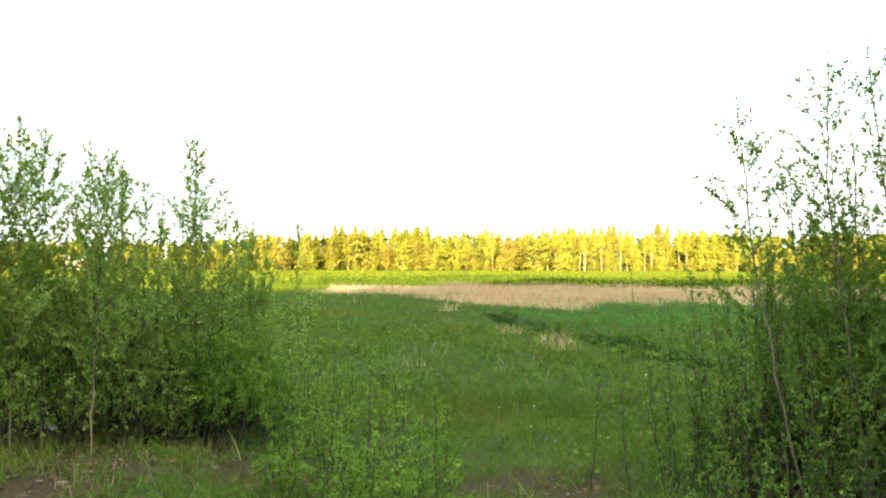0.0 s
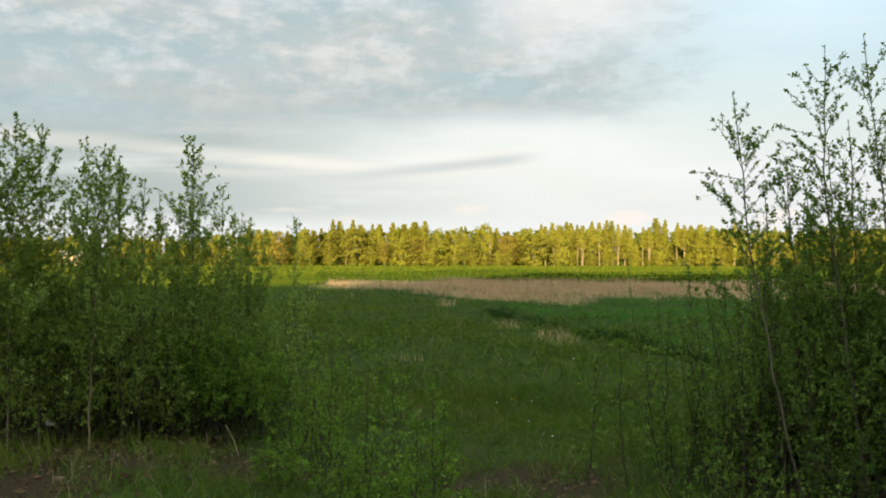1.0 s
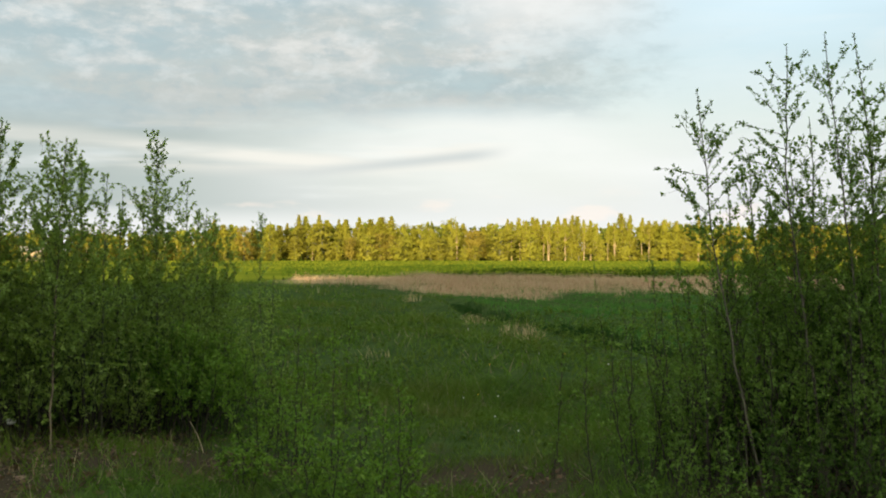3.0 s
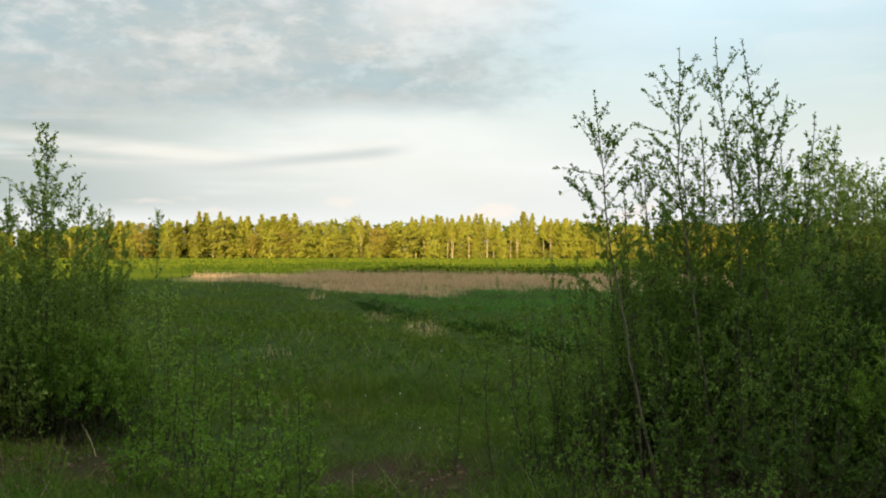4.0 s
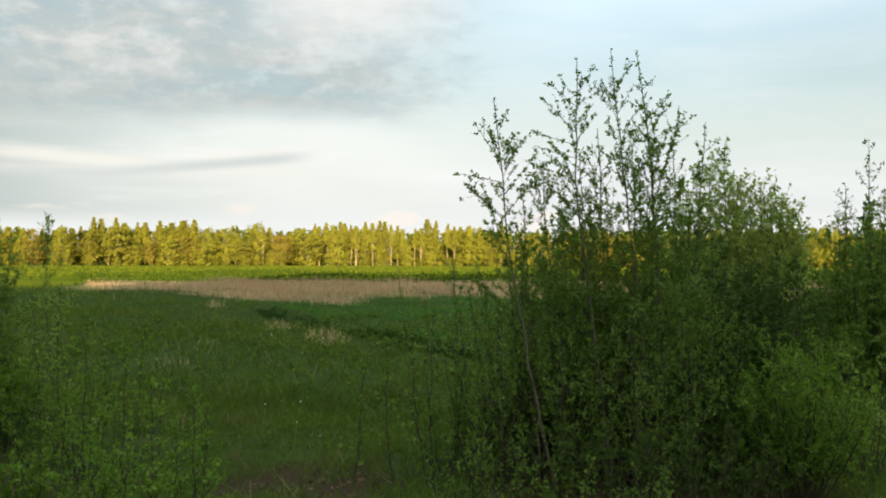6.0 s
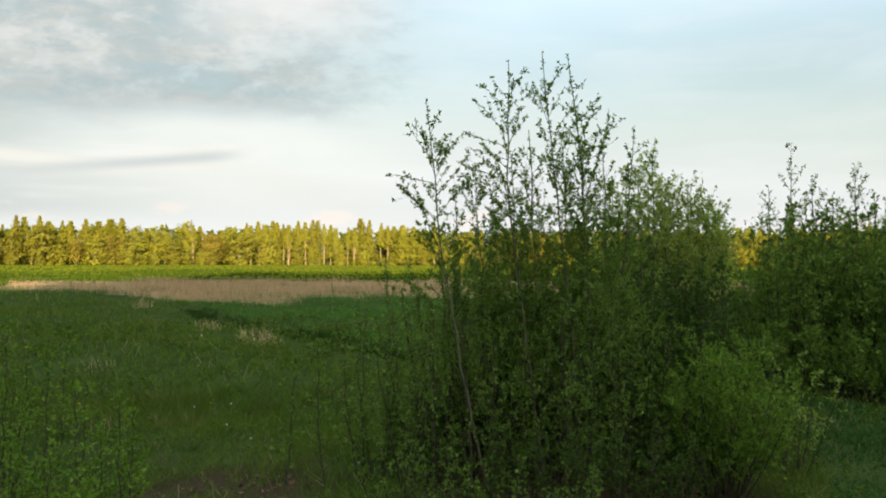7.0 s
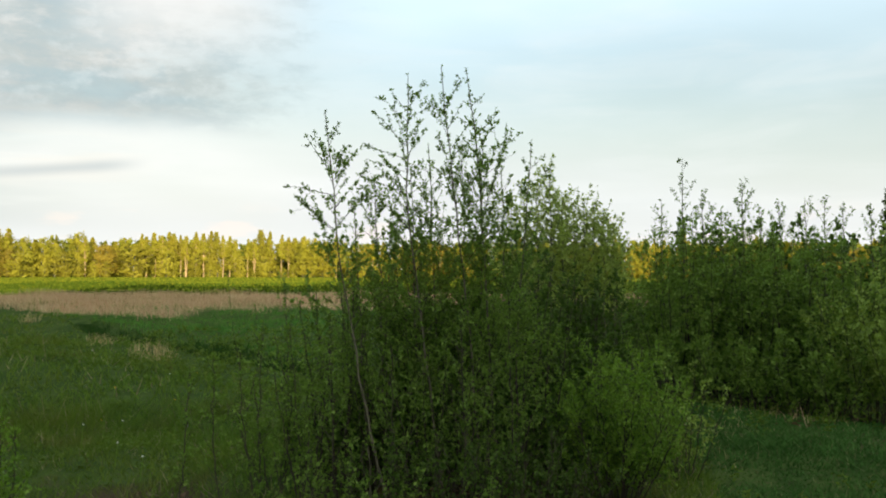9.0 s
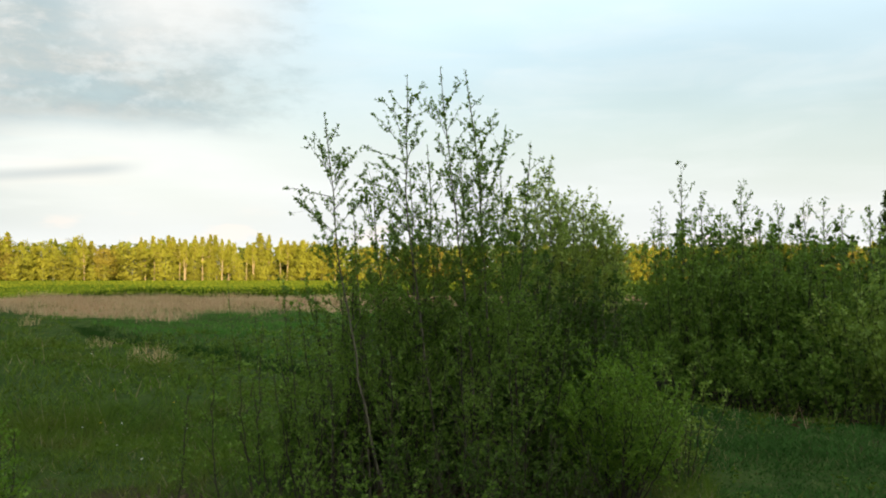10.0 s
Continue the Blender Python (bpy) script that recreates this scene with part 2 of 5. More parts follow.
def bark_material(name, base, spot, scale=30.0, stretch=(1, 1, 0.25), cut=(0.5, 0.62)):
    k = Nodes(name)
    n = k.noise(scale, 5.0, stretch=stretch)
    fine = k.noise(scale * 6, 3.0, stretch=stretch)
    c = k.mix(k.ramp(n, *cut), base, spot)
    c = k.mix(k.math("MULTIPLY", fine, 0.35), c, (base[0] * 0.5, base[1] * 0.5, base[2] * 0.45))
    return k.surface(c, 0.8, k.bump(n, 0.5, 0.004))


LEAF_ASPEN = leaf_material("aspen_leaf", (0.056, 0.116, 0.020), (0.106, 0.202, 0.036), (0.160, 0.262, 0.044), share=0.42)
LEAF_WILLOW = leaf_material("willow_leaf", (0.102, 0.174, 0.030), (0.168, 0.275, 0.048), (0.232, 0.338, 0.058), share=0.42, gloss=0.3)
# light green that stands in for sun grazing and passing through the leaves
LEAF_SUN_PALE = leaf_material("sun_pale_willow_leaf", (0.170, 0.250, 0.050), (0.250, 0.350, 0.080), (0.320, 0.420, 0.095), share=0.5, gloss=0.3)
LEAF_FRESH = leaf_material("fresh_leaf", (0.062, 0.146, 0.019), (0.112, 0.228, 0.029), (0.170, 0.285, 0.036), share=0.42)
# dark alder green, also given to inner bushes in place of shade
LEAF_ALDER_SHADE = leaf_material("alder_shade_leaf", (0.024, 0.054, 0.009), (0.047, 0.098, 0.015), (0.068, 0.122, 0.020))
LEAF_BIRCH = leaf_material("birch_crown", (0.195, 0.205, 0.022), (0.232, 0.236, 0.026), (0.282, 0.256, 0.032), share=0.5, spread=0.3, glint_leaves=0.1, trees=(0.140, 0.132, 0.017))
LEAF_BUD = leaf_material("budding_crown", (0.160, 0.128, 0.022), (0.235, 0.190, 0.030), (0.240, 0.205, 0.030), share=0.45, spread=0.3, glint_leaves=0.0)
# duller copy of the crown green, with the inner wood's shade in it
LEAF_DEEP = leaf_material("shaded_crown", (0.080, 0.105, 0.014), (0.135, 0.160, 0.018), (0.175, 0.182, 0.024), share=0.4, spread=0.3, glint_leaves=0.0)
LEAF_WEED = leaf_material("weed_leaf", (0.042, 0.088, 0.011), (0.078, 0.148, 0.017), (0.110, 0.165, 0.024))
LEAF_SPRUCE = leaf_material("spruce_needles", (0.026, 0.044, 0.010), (0.052, 0.086, 0.016), (0.070, 0.102, 0.018), share=0.1, spread=0.5, glint_leaves=0.1)
BARK_GREY = bark_material("grey_green_bark", (0.092, 0.098, 0.060), (0.046, 0.048, 0.030))
BARK_ASPEN = bark_material("aspen_bark", (0.092, 0.088, 0.060), (0.044, 0.042, 0.028))
BARK_TAN = bark_material("tan_bark", (0.170, 0.135, 0.085), (0.095, 0.075, 0.048))
BARK_TWIG = bark_material("brown_twig_bark", (0.036, 0.032, 0.020), (0.022, 0.019, 0.013), 60.0)
BARK_BIRCH = bark_material("birch_bark", (0.32, 0.24, 0.14), (0.10, 0.08, 0.06), 3.0, (1, 1, 0.8), (0.60, 0.68))
BARK_SPRUCE = bark_material("spruce_bark", (0.16, 0.11, 0.07), (0.08, 0.05, 0.035), 6.0)


def grass_material(name, dark, mid, dry, patch=0.35, dry_share=0.25, share=0.3, other=None, thatch=None):
    k = Nodes(name)
    c = k.mix(k.island(), dark, mid)
    wide = k.ramp(k.noise(patch, 4.0, vec=k.place()), 0.40, 0.65)
    c = k.mix(k.math("MULTIPLY", wide, 0.65), c, other or (mid[0] * 1.15, mid[1] * 0.92, mid[2]))
    if thatch:
        c = k.mix(k.math("MULTIPLY", k.ramp(k.noise(0.8, 5.0, 0.65, vec=k.place()), 0.52, 0.68), 0.6), c, thatch)
    pick = k.math("GREATER_THAN", k.math("FRACT", k.math("MULTIPLY", k.island(), 37.31)), 1.0 - dry_share)
    c = k.mix(k.math("MULTIPLY", pick, 0.85), c, dry)
    return k.surface(c, 0.8, share=share, gloss=0.02)


GRASS = grass_material("meadow_grass", (0.050, 0.100, 0.015), (0.097, 0.176, 0.025), (0.26, 0.23, 0.13), 0.35, 0.05, other=(0.112, 0.150, 0.022), thatch=(0.120, 0.098, 0.038))
# sedge green, darkened so its colour also gives the rut's shade
GRASS_RUT_SHADE = grass_material("rut_shade_sedge", (0.015, 0.044, 0.009), (0.030, 0.078, 0.015), (0.03, 0.05, 0.02), 0.5, 0.1)
GRASS_MOWN = grass_material("short_grass", (0.034, 0.090, 0.021), (0.064, 0.150, 0.036), (0.14, 0.16, 0.07), 0.9, 0.05, other=(0.034, 0.088, 0.020))
GRASS_LUSH = grass_material("lush_grass", (0.042, 0.130, 0.022), (0.080, 0.205, 0.036), (0.16, 0.18, 0.08), 0.3, 0.03)
GRASS_DRY = grass_material("dead_grass", (0.25, 0.185, 0.105), (0.41, 0.31, 0.19), (0.46, 0.36, 0.22), 0.2, 0.3, 0.25)
STRAW = grass_material("straw_tuft", (0.28, 0.23, 0.11), (0.44, 0.37, 0.20), (0.50, 0.43, 0.24), 0.4, 0.3, 0.25)
GRASS_FIELD = grass_material("crop_blades", (0.104, 0.130, 0.010), (0.120, 0.148, 0.012), (0.13, 0.15, 0.015), 0.05, 0.02)
# deeper green; part of the near field's shade is in this colour
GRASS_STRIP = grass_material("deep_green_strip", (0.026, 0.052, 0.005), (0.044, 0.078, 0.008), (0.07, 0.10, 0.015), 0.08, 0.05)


def ground_material():
    k = Nodes("meadow_soil")
    p = k.place()
    sep = k.t.nodes.new("ShaderNodeSeparateXYZ")
    k.put(sep.inputs[0], p)
    x, y = sep.outputs[0], sep.outputs[1]
    d = k.math("SQRT", k.math("ADD", k.math("MULTIPLY", x, x), k.math("MULTIPLY", y, y)))
    wide, mid, fine = k.noise(0.25, 4.0, vec=p), k.noise(2.5, 5.0, vec=p), k.noise(28.0, 4.0, vec=p)
    turf = k.mix(k.ramp(mid, 0.35, 0.65), (0.026, 0.054, 0.015), (0.050, 0.082, 0.024))
    turf = k.mix(k.math("MULTIPLY", k.ramp(fine, 0.5, 0.7), 0.5), turf, (0.090, 0.070, 0.040))
    soil = k.mix(fine, (0.034, 0.030, 0.019), (0.066, 0.052, 0.034))
    bare = k.ramp(k.math("ADD", wide, k.math("MULTIPLY", mid, 0.4)), 0.72, 0.86)
    near = k.math("SUBTRACT", 1.0, k.ramp(d, 8.0, 11.0))
    c = k.mix(k.math("MULTIPLY", bare, near), turf, soil)
    # bare soil; the patches under aspens and left thicket stand in for shade
    for bx, by, r in ((0.55, 6.7, 1.1), (-2.75, 6.2, 0.8), (-2.7, 7.1, 0.9), (-1.5, 7.3, 0.8), (2.7, 5.7, 1.3), (3.5, 5.5, 0.9), (-3.5, 7.8, 1.1), (-2.5, 8.4, 1.1), (1.6, 4.6, 0.9), (-1.4, 2.6, 0.9)):
        dx, dy = k.math("SUBTRACT", x, bx), k.math("SUBTRACT", y, by)
        q = k.math("SQRT", k.math("ADD", k.math("MULTIPLY", dx, dx), k.math("MULTIPLY", dy, dy)))
        q = k.math("ADD", q, k.math("MULTIPLY", k.math("SUBTRACT", mid, 0.5), 1.3))
        c = k.mix(k.math("SUBTRACT", 1.0, k.ramp(q, r * 0.45, r)), c, soil)
    b = k.math("MULTIPLY", k.math("ARCTAN2", x, y), 57.2958)
    near_d = k.math("ADD", k.math("MULTIPLY", k.ramp(b, 6.2, -5.5), 16.0), k.math("MULTIPLY", k.ramp(b, 6.4, 13.0), 6.0))
    straw = k.math("MULTIPLY", k.ramp(k.math("SUBTRACT", d, near_d), 31.0, 34.0), k.math("SUBTRACT", 1.0, k.ramp(d, 60.0, 68.0)))
    side = k.ramp(k.math("ADD", x, k.math("MULTIPLY", y, 0.122)), -2.0, 1.5)
    straw = k.math("MULTIPLY", straw, side)
    c = k.mix(k.math("MULTIPLY", straw, 0.8), c, k.mix(mid, (0.26, 0.19, 0.11), (0.40, 0.31, 0.18)))
    rows = k.noise(0.06, 3.0, vec=p, stretch=(0.3, 1.0, 1.0))
    field = k.mix(k.ramp(rows, 0.4, 0.62), (0.090, 0.120, 0.011), (0.150, 0.175, 0.018))
    c = k.mix(k.ramp(k.math("ADD", d, k.math("MULTIPLY", k.math("SUBTRACT", 1.0, side), 16.0)), 60.0, 72.0), c, field)
    return k.surface(c, 0.95, k.bump(k.math("ADD", fine, mid), 0.6, 0.03), gloss=0.0)


GROUND = ground_material()

# ---- mesh helpers ----
rng = np.random.default_rng(11)


def quads(name, verts, faces, material, smooth=False):
    """A mesh from arrays of places and of four-cornered faces."""
    me = bpy.data.meshes.new(name)
    verts, faces = np.asarray(verts, np.float32), np.asarray(faces, np.int32)
    me.vertices.add(len(verts)), me.loops.add(faces.size), me.polygons.add(len(faces))
    me.vertices.foreach_set("co", verts.ravel())
    me.loops.foreach_set("vertex_index", faces.ravel())
    me.polygons.foreach_set("loop_start", np.arange(0, faces.size, 4, dtype=np.int32))
    if smooth:
        me.polygons.foreach_set("use_smooth", np.ones(len(faces), bool))
    me.update(calc_edges=True)
    me.materials.append(material)
    return me


def part(name, me, parent, label=""):
    ob = new(name, me)
    ob.parent = parent
    return tagged(ob, label)


class Mesh:
    """Collects tubes and blades as arrays of quads."""

    def __init__(self):
        self.v, self.f, self.n = [], [], 0

    def add(self, v, f):
        self.v.append(v), self.f.append(f + self.n)
        self.n += len(v)

    def join(self, other, ring=None):
        """Takes another mesh over; ring: the first corner of the ring from which it sprouts."""
        first = self.n
        for v, f in zip(other.v, other.f):
            self.v.append(v), self.f.append(f + self.n)
        self.n += other.n
        if ring is not None:
            self.f.append(np.array([[ring, ring + 1, first + 1, first]]))

    def tube(self, pts, r0, r1, sides=5):
        pts = np.asarray(pts, float)
        k = len(pts)
        d = np.gradient(pts, axis=0)
        d /= np.linalg.norm(d, axis=1, keepdims=True) + 1e-9
        a = np.cross(d, (0.31, 0.95, 0.05) if abs(d[0, 1]) < 0.9 else (1.0, 0.1, 0.0))
        a /= np.linalg.norm(a, axis=1, keepdims=True) + 1e-9
        b = np.cross(d, a)
        r = np.linspace(r0, r1, k)[:, None, None]
        t = np.linspace(0, 2 * np.pi, sides, endpoint=False)
        ring = pts[:, None] + r * (np.cos(t)[None, :, None] * a[:, None] + np.sin(t)[None, :, None] * b[:, None])
        i = np.arange(k - 1)[:, None] * sides
        j = np.arange(sides)[None]
        f = np.stack([i + j, i + (j + 1) % sides, i + sides + (j + 1) % sides, i + sides + j], -1).reshape(-1, 4)
        self.add(ring.reshape(-1, 3), f)

    def leaves(self, at, way, size, slim=0.6, fold=0.25, face=None, stray=0.45):
        """Folded leaf blades that start at the places and grow along the ways; face: where their upper sides look."""
        n = len(at)
        way = way / (np.linalg.norm(way, axis=1, keepdims=True) + 1e-9)
        side = np.cross(way, rng.normal(size=(n, 3)) * (1.0 if face is None else stray) + (0.0 if face is None else face))
        side /= np.linalg.norm(side, axis=1, keepdims=True) + 1e-9
        up = np.cross(side, way)
        s = (size * rng.uniform(0.6, 1.25, n))[:, None]
        mid = at + way * s * 0.5 + up * s * fold * 0.4
        w = s * slim * 0.5
        v = np.stack([at, mid - side * w + up * s * fold * 0.3, at + way * s, mid + side * w + up * s * fold * 0.3], 1).reshape(-1, 3)
        self.add(v, np.arange(4 * n).reshape(n, 4))

    def mesh(self, name, material, smooth=False):
        return quads(name, np.concatenate(self.v), np.concatenate(self.f), material, smooth)


def bend(ctrl, k):
    """k places along a smooth line through the control places."""
    c = np.asarray(ctrl, float)
    s = np.r_[0, np.cumsum(np.linalg.norm(np.diff(c, axis=0), axis=1))]
    t = np.linspace(0, s[-1], k)
    out = np.stack([np.interp(t, s, c[:, i]) for i in range(3)], 1)
    for _ in range(2):
        out[1:-1] = (out[:-2] + 2 * out[1:-1] + out[2:]) / 4
    return out


def unit(v):
    return v / (np.linalg.norm(v) + 1e-9)


def at(bearing, dist):
    """The place on the ground at a bearing (degrees clockwise from ahead) and a distance from where the viewer stands."""
    b = radians(bearing)
    return dist * math.sin(b), dist * math.cos(b)


def rut_line(x, y):
    """Metres to the one side (above zero) or the other of the middle of the rut, which winds away across the meadow."""
    return np.interp(y, (9.0, 14.0, 17.3, 20.3, 23.9, 31.0, 35.0), (6.3, 4.6, 3.6, 3.0, 2.1, 1.35, 0.3)) - x


def height_at(x, y):
    """The lie of the land: almost flat, with low hummocks and a rut that runs across the meadow."""
    x, y = np.asarray(x, float), np.asarray(y, float)
    d = np.hypot(x, y)
    z = 0.11 * np.sin(x * 0.55 + 1.3) * np.sin(y * 0.47) + 0.07 * np.sin(x * 1.3 + y * 0.9 + np.sin(y * 0.6)) + 0.02 * np.sin(x * 3.1 - y * 2.3 + 0.7)
    z = z * np.clip((d - 2.0) / 5.0, 0, 1) * np.clip(1.3 - d / 90.0, 0.0, 1)
    z = z - 0.6 * np.clip((d - 60.0) / 180.0, 0, 1)
    line = rut_line(x, y)
    rut = np.exp(-(line / 0.42) ** 4) * np.clip((y - 13) / 3, 0, 1) * np.clip((32 - y) / 2, 0, 1)
    return z - 0.20 * rut


# ---- ground: one sheet out to the horizon ----
def build_ground():
    rad = np.r_[np.linspace(0.0, 12.0, 60), np.geomspace(12.2, 70, 90), np.geomspace(72, 4000, 40)]
    ang = np.radians(np.r_[np.linspace(-40, 65, 150), np.linspace(68, 317, 50)])
    n = len(ang)
    r, a = np.meshgrid(rad[1:], ang, indexing="ij")
    x, y = r * np.sin(a), r * np.cos(a)
    z = height_at(x, y)
    v = np.stack([x, y, z], -1).reshape(-1, 3)
    i = np.arange(len(rad) - 2)[:, None] * n
    j = np.arange(n)[None]
    f = np.stack([i + j, i + (j + 1) % n, i + n + (j + 1) % n, i + n + j], -1).reshape(-1, 4)[:, ::-1]
    # close the middle with a ring of thin quads round the viewer's feet
    v = np.concatenate([v, [[0, 0, float(height_at(0, 0))]]])
    c = len(v) - 1
    k = np.arange(0, n - 1, 2)
    f = np.concatenate([f, np.stack([np.full(len(k), c), k, k + 1, (k + 2) % n], -1)[:, ::-1]])
    tagged(new("ground", quads("ground", v, f, GROUND, True)), "rough meadow earth with bare soil patches, a rut and a far field", "ground", kind="structure")


build_ground()


# ---- saplings and shrubs ----
def grow(ctrl, trunk_r, boughs, first, reach, leaf, per_m, rise=(35, 66), twigs=9.0, slim=0.6, taper=0.35, whips=0.4, leader=0.03, long_boughs=()):
    """A young tree along the control places: its trunk, its boughs with twigs, and the leaves of each.
    first: share of the height below the lowest bough; reach: longest bough; per_m: leaves on a metre of twig;
    long_boughs: share of the height and tip of boughs that stand out."""
    trunk, limbs = Mesh(), []
    ctrl = np.asarray(ctrl, float)
    line = bend(ctrl, 16)
    line[2:-1] += rng.normal(0, 0.006, (13, 3)) * (1, 1, 0)
    trunk.tube(line, trunk_r, 0.0022, 6)

    def strew(pts, rate, start, store):
        """Leaves in small bunches at the nodes of a twig."""
        seg = np.linalg.norm(np.diff(pts, axis=0), axis=1)
        run = seg.sum()
        m = rng.poisson(run * rate / 2.0) + 1
        t = rng.uniform(start, 1.0, m) * run
        t[-1] = run
        cum = np.r_[0, np.cumsum(seg)]
        p = np.stack([np.interp(t, cum, pts[:, i]) for i in range(3)], 1)
        many = rng.integers(1, 4, m)
        p = np.repeat(p, many, 0)
        ahead = unit(pts[-1] - pts[0])
        w = ahead * 0.5 + rng.normal(0, 0.75, (len(p), 3)) + np.array((0, 0, -0.10))
        store[0].append(p), store[1].append(w)

    def sprout(k, b, size):
        """One bough along b with its twigs and leaves."""
        bough, store = Mesh(), ([], [])
        bough.tube(b, min(trunk_r * 0.45, 0.0012 + size * 0.0034), 0.0008, 4)
        strew(b, per_m, 0.22, store)
        out = unit(b[-1] - b[0])
        for j in range(rng.poisson(size * twigs)):
            q = rng.uniform(0.18, 0.95)
            g = q * 4
            m = int(min(g, 3))
            t0 = b[m] + (b[m + 1] - b[m]) * (g - m)
            tw = unit(out * 0.7 + rng.normal(0, 0.6, 3) + np.array((0, 0, 0.25)))
            length = size * rng.uniform(0.2, 0.5) * (1.15 - 0.5 * q)
            st = np.linspace(0, 1, 3)[:, None]
            tp = t0 + tw * st * length + np.array((0, 0, 1)) * st ** 2 * length * 0.12
            twig = Mesh()
            twig.tube(tp, 0.0010, 0.0006, 3)
            bough.join(twig, m * 4)
            strew(tp, per_m * 1.15, 0.1, store)
        own = Mesh()
        own.leaves(np.concatenate(store[0]), np.concatenate(store[1]), leaf, slim)
        limbs.append((bough, k * 6, own))

    def foot(u):
        f = u * 15
        k = int(min(f, 14))
        return k, line[k] + (line[k + 1] - line[k]) * (f - k)

    n = boughs
    s = np.linspace(0, 1, 5)[:, None]
    for i in range(n):
        u = first + (1 - first - leader) * ((i + rng.uniform(0.1, 0.9)) / n)
        k, p0 = foot(u)
        az = i * 2.4 + rng.uniform(-0.5, 0.5)
        v = (u - first) / (1 - first)
        el = radians(rng.uniform(*rise) + 10 * v)
        size = reach * (taper + (1 - taper) * (1 - v) ** 0.8) * (rng.uniform(0.85, 1.3) if rng.uniform() < whips else rng.uniform(0.25, 0.65))
        if leader < 0.05 and v > 0.8:
            size *= 1.0 - 2.5 * (v - 0.8)
        out = np.array((math.cos(az) * math.cos(el), math.sin(az) * math.cos(el), math.sin(el)))
        b = p0 + out * s * size + np.array((0, 0, 1)) * (s ** 2) * size * rng.uniform(-0.08, 0.16) + rng.normal(0, 0.007 * size / 0.4, (5, 3)) * s
        sprout(k, b, size)
    for u, tip in long_boughs:
        k, p0 = foot(u)
        way = np.asarray(tip, float) - p0
        size = np.linalg.norm(way)
        b = p0 + way * s + np.array((0, 0, 1)) * s * (1 - s) * size * rng.uniform(-0.12, 0.06) + rng.normal(0, 0.006, (5, 3)) * s
        sprout(k, b, size)
    store = ([], [])
    strew(line[6:], per_m * 0.7, 0.1, store)
    top = Mesh()
    top.leaves(np.concatenate(store[0]), np.concatenate(store[1]), leaf, slim)
    return trunk, limbs, top


def sapling(name, label, base, mids, top, trunk_r=0.014, boughs=34, first=0.18, reach=0.45, leaf=0.036, per_m=26, foliage=None,
            category="tree", group="", bark=None, split=False, leafy_boughs=False, long_boughs=(), **more):
    """base: bearing, distance; mids and top: bearing, distance, height; split: boughs as parts of their own,
    leafy_boughs: and the leaves of each under it."""
    x, y = at(*base)
    z = float(height_at(x, y)) - 0.03

    def local(b, d, h):
        px, py = at(b, d)
        return px - x, py - y, h - z
    places = [(0, 0, 0)] + [local(*p) for p in (*mids, top)]
    trunk, limbs, crown = grow(places, trunk_r, boughs, first, reach, leaf, per_m, long_boughs=[(u, local(*tip)) for u, *tip in long_boughs], **more)
    ob = tagged(new(name), label, category, group)
    ob.location = (x, y, z)
    for bough, ring, own in limbs:
        if split:
            limb = part("branch", bough.mesh("branch", BARK_TWIG), ob)
        else:
            trunk.join(bough, ring)
        if leafy_boughs:
            part("leaves", own.mesh("leaves", foliage or LEAF_ASPEN), limb)
        else:
            crown.join(own)
    part("trunk", trunk.mesh("trunk", bark or BARK_GREY, True), ob)
    part("crown", crown.mesh("crown", foliage or LEAF_ASPEN), ob)
    return ob


def shrub(name, label, bearing, dist, high, wide, stems=9, leaf=0.034, per_m=34, boughs=13, foliage=None, category="shrub", group="", slim=0.55, first=0.12, reach=None, spread=0.55):
    """A bush of many stems from one foot."""
    x, y = at(bearing, dist)
    z = float(height_at(x, y)) - 0.03
    ob = tagged(new(name), label, category, group)
    ob.location = (x, y, z)
    crown = Mesh()
    for i in range(stems):
        az = i * 2.4 + rng.uniform(-0.3, 0.3)
        out = wide * math.sqrt((i + 0.4) / stems)
        tall = high * (1 - 0.38 * (out / wide) ** 2) * rng.uniform(0.82, 1.05)
        foot = np.array((math.cos(az) * out * 0.25, math.sin(az) * out * 0.25, 0.0))
        tip = np.array((math.cos(az) * out, math.sin(az) * out, tall))
        mid = foot * 0.5 + tip * 0.5 + np.array((math.cos(az), math.sin(az), 0)) * out * 0.12 * (1 - spread)
        t, l, c = grow([foot, mid, tip], 0.004 + 0.002 * high, boughs, first, reach or wide * 0.6, leaf, per_m, slim=slim, taper=0.4, whips=0.55)
        for bough, ring, own in l:
            t.join(bough, ring)
            c.join(own)
        part("stem", t.mesh("stem", BARK_TWIG, True), ob)
        crown.join(c)
    part("crown", crown.mesh("crown", foliage or LEAF_WILLOW), ob)
    return ob


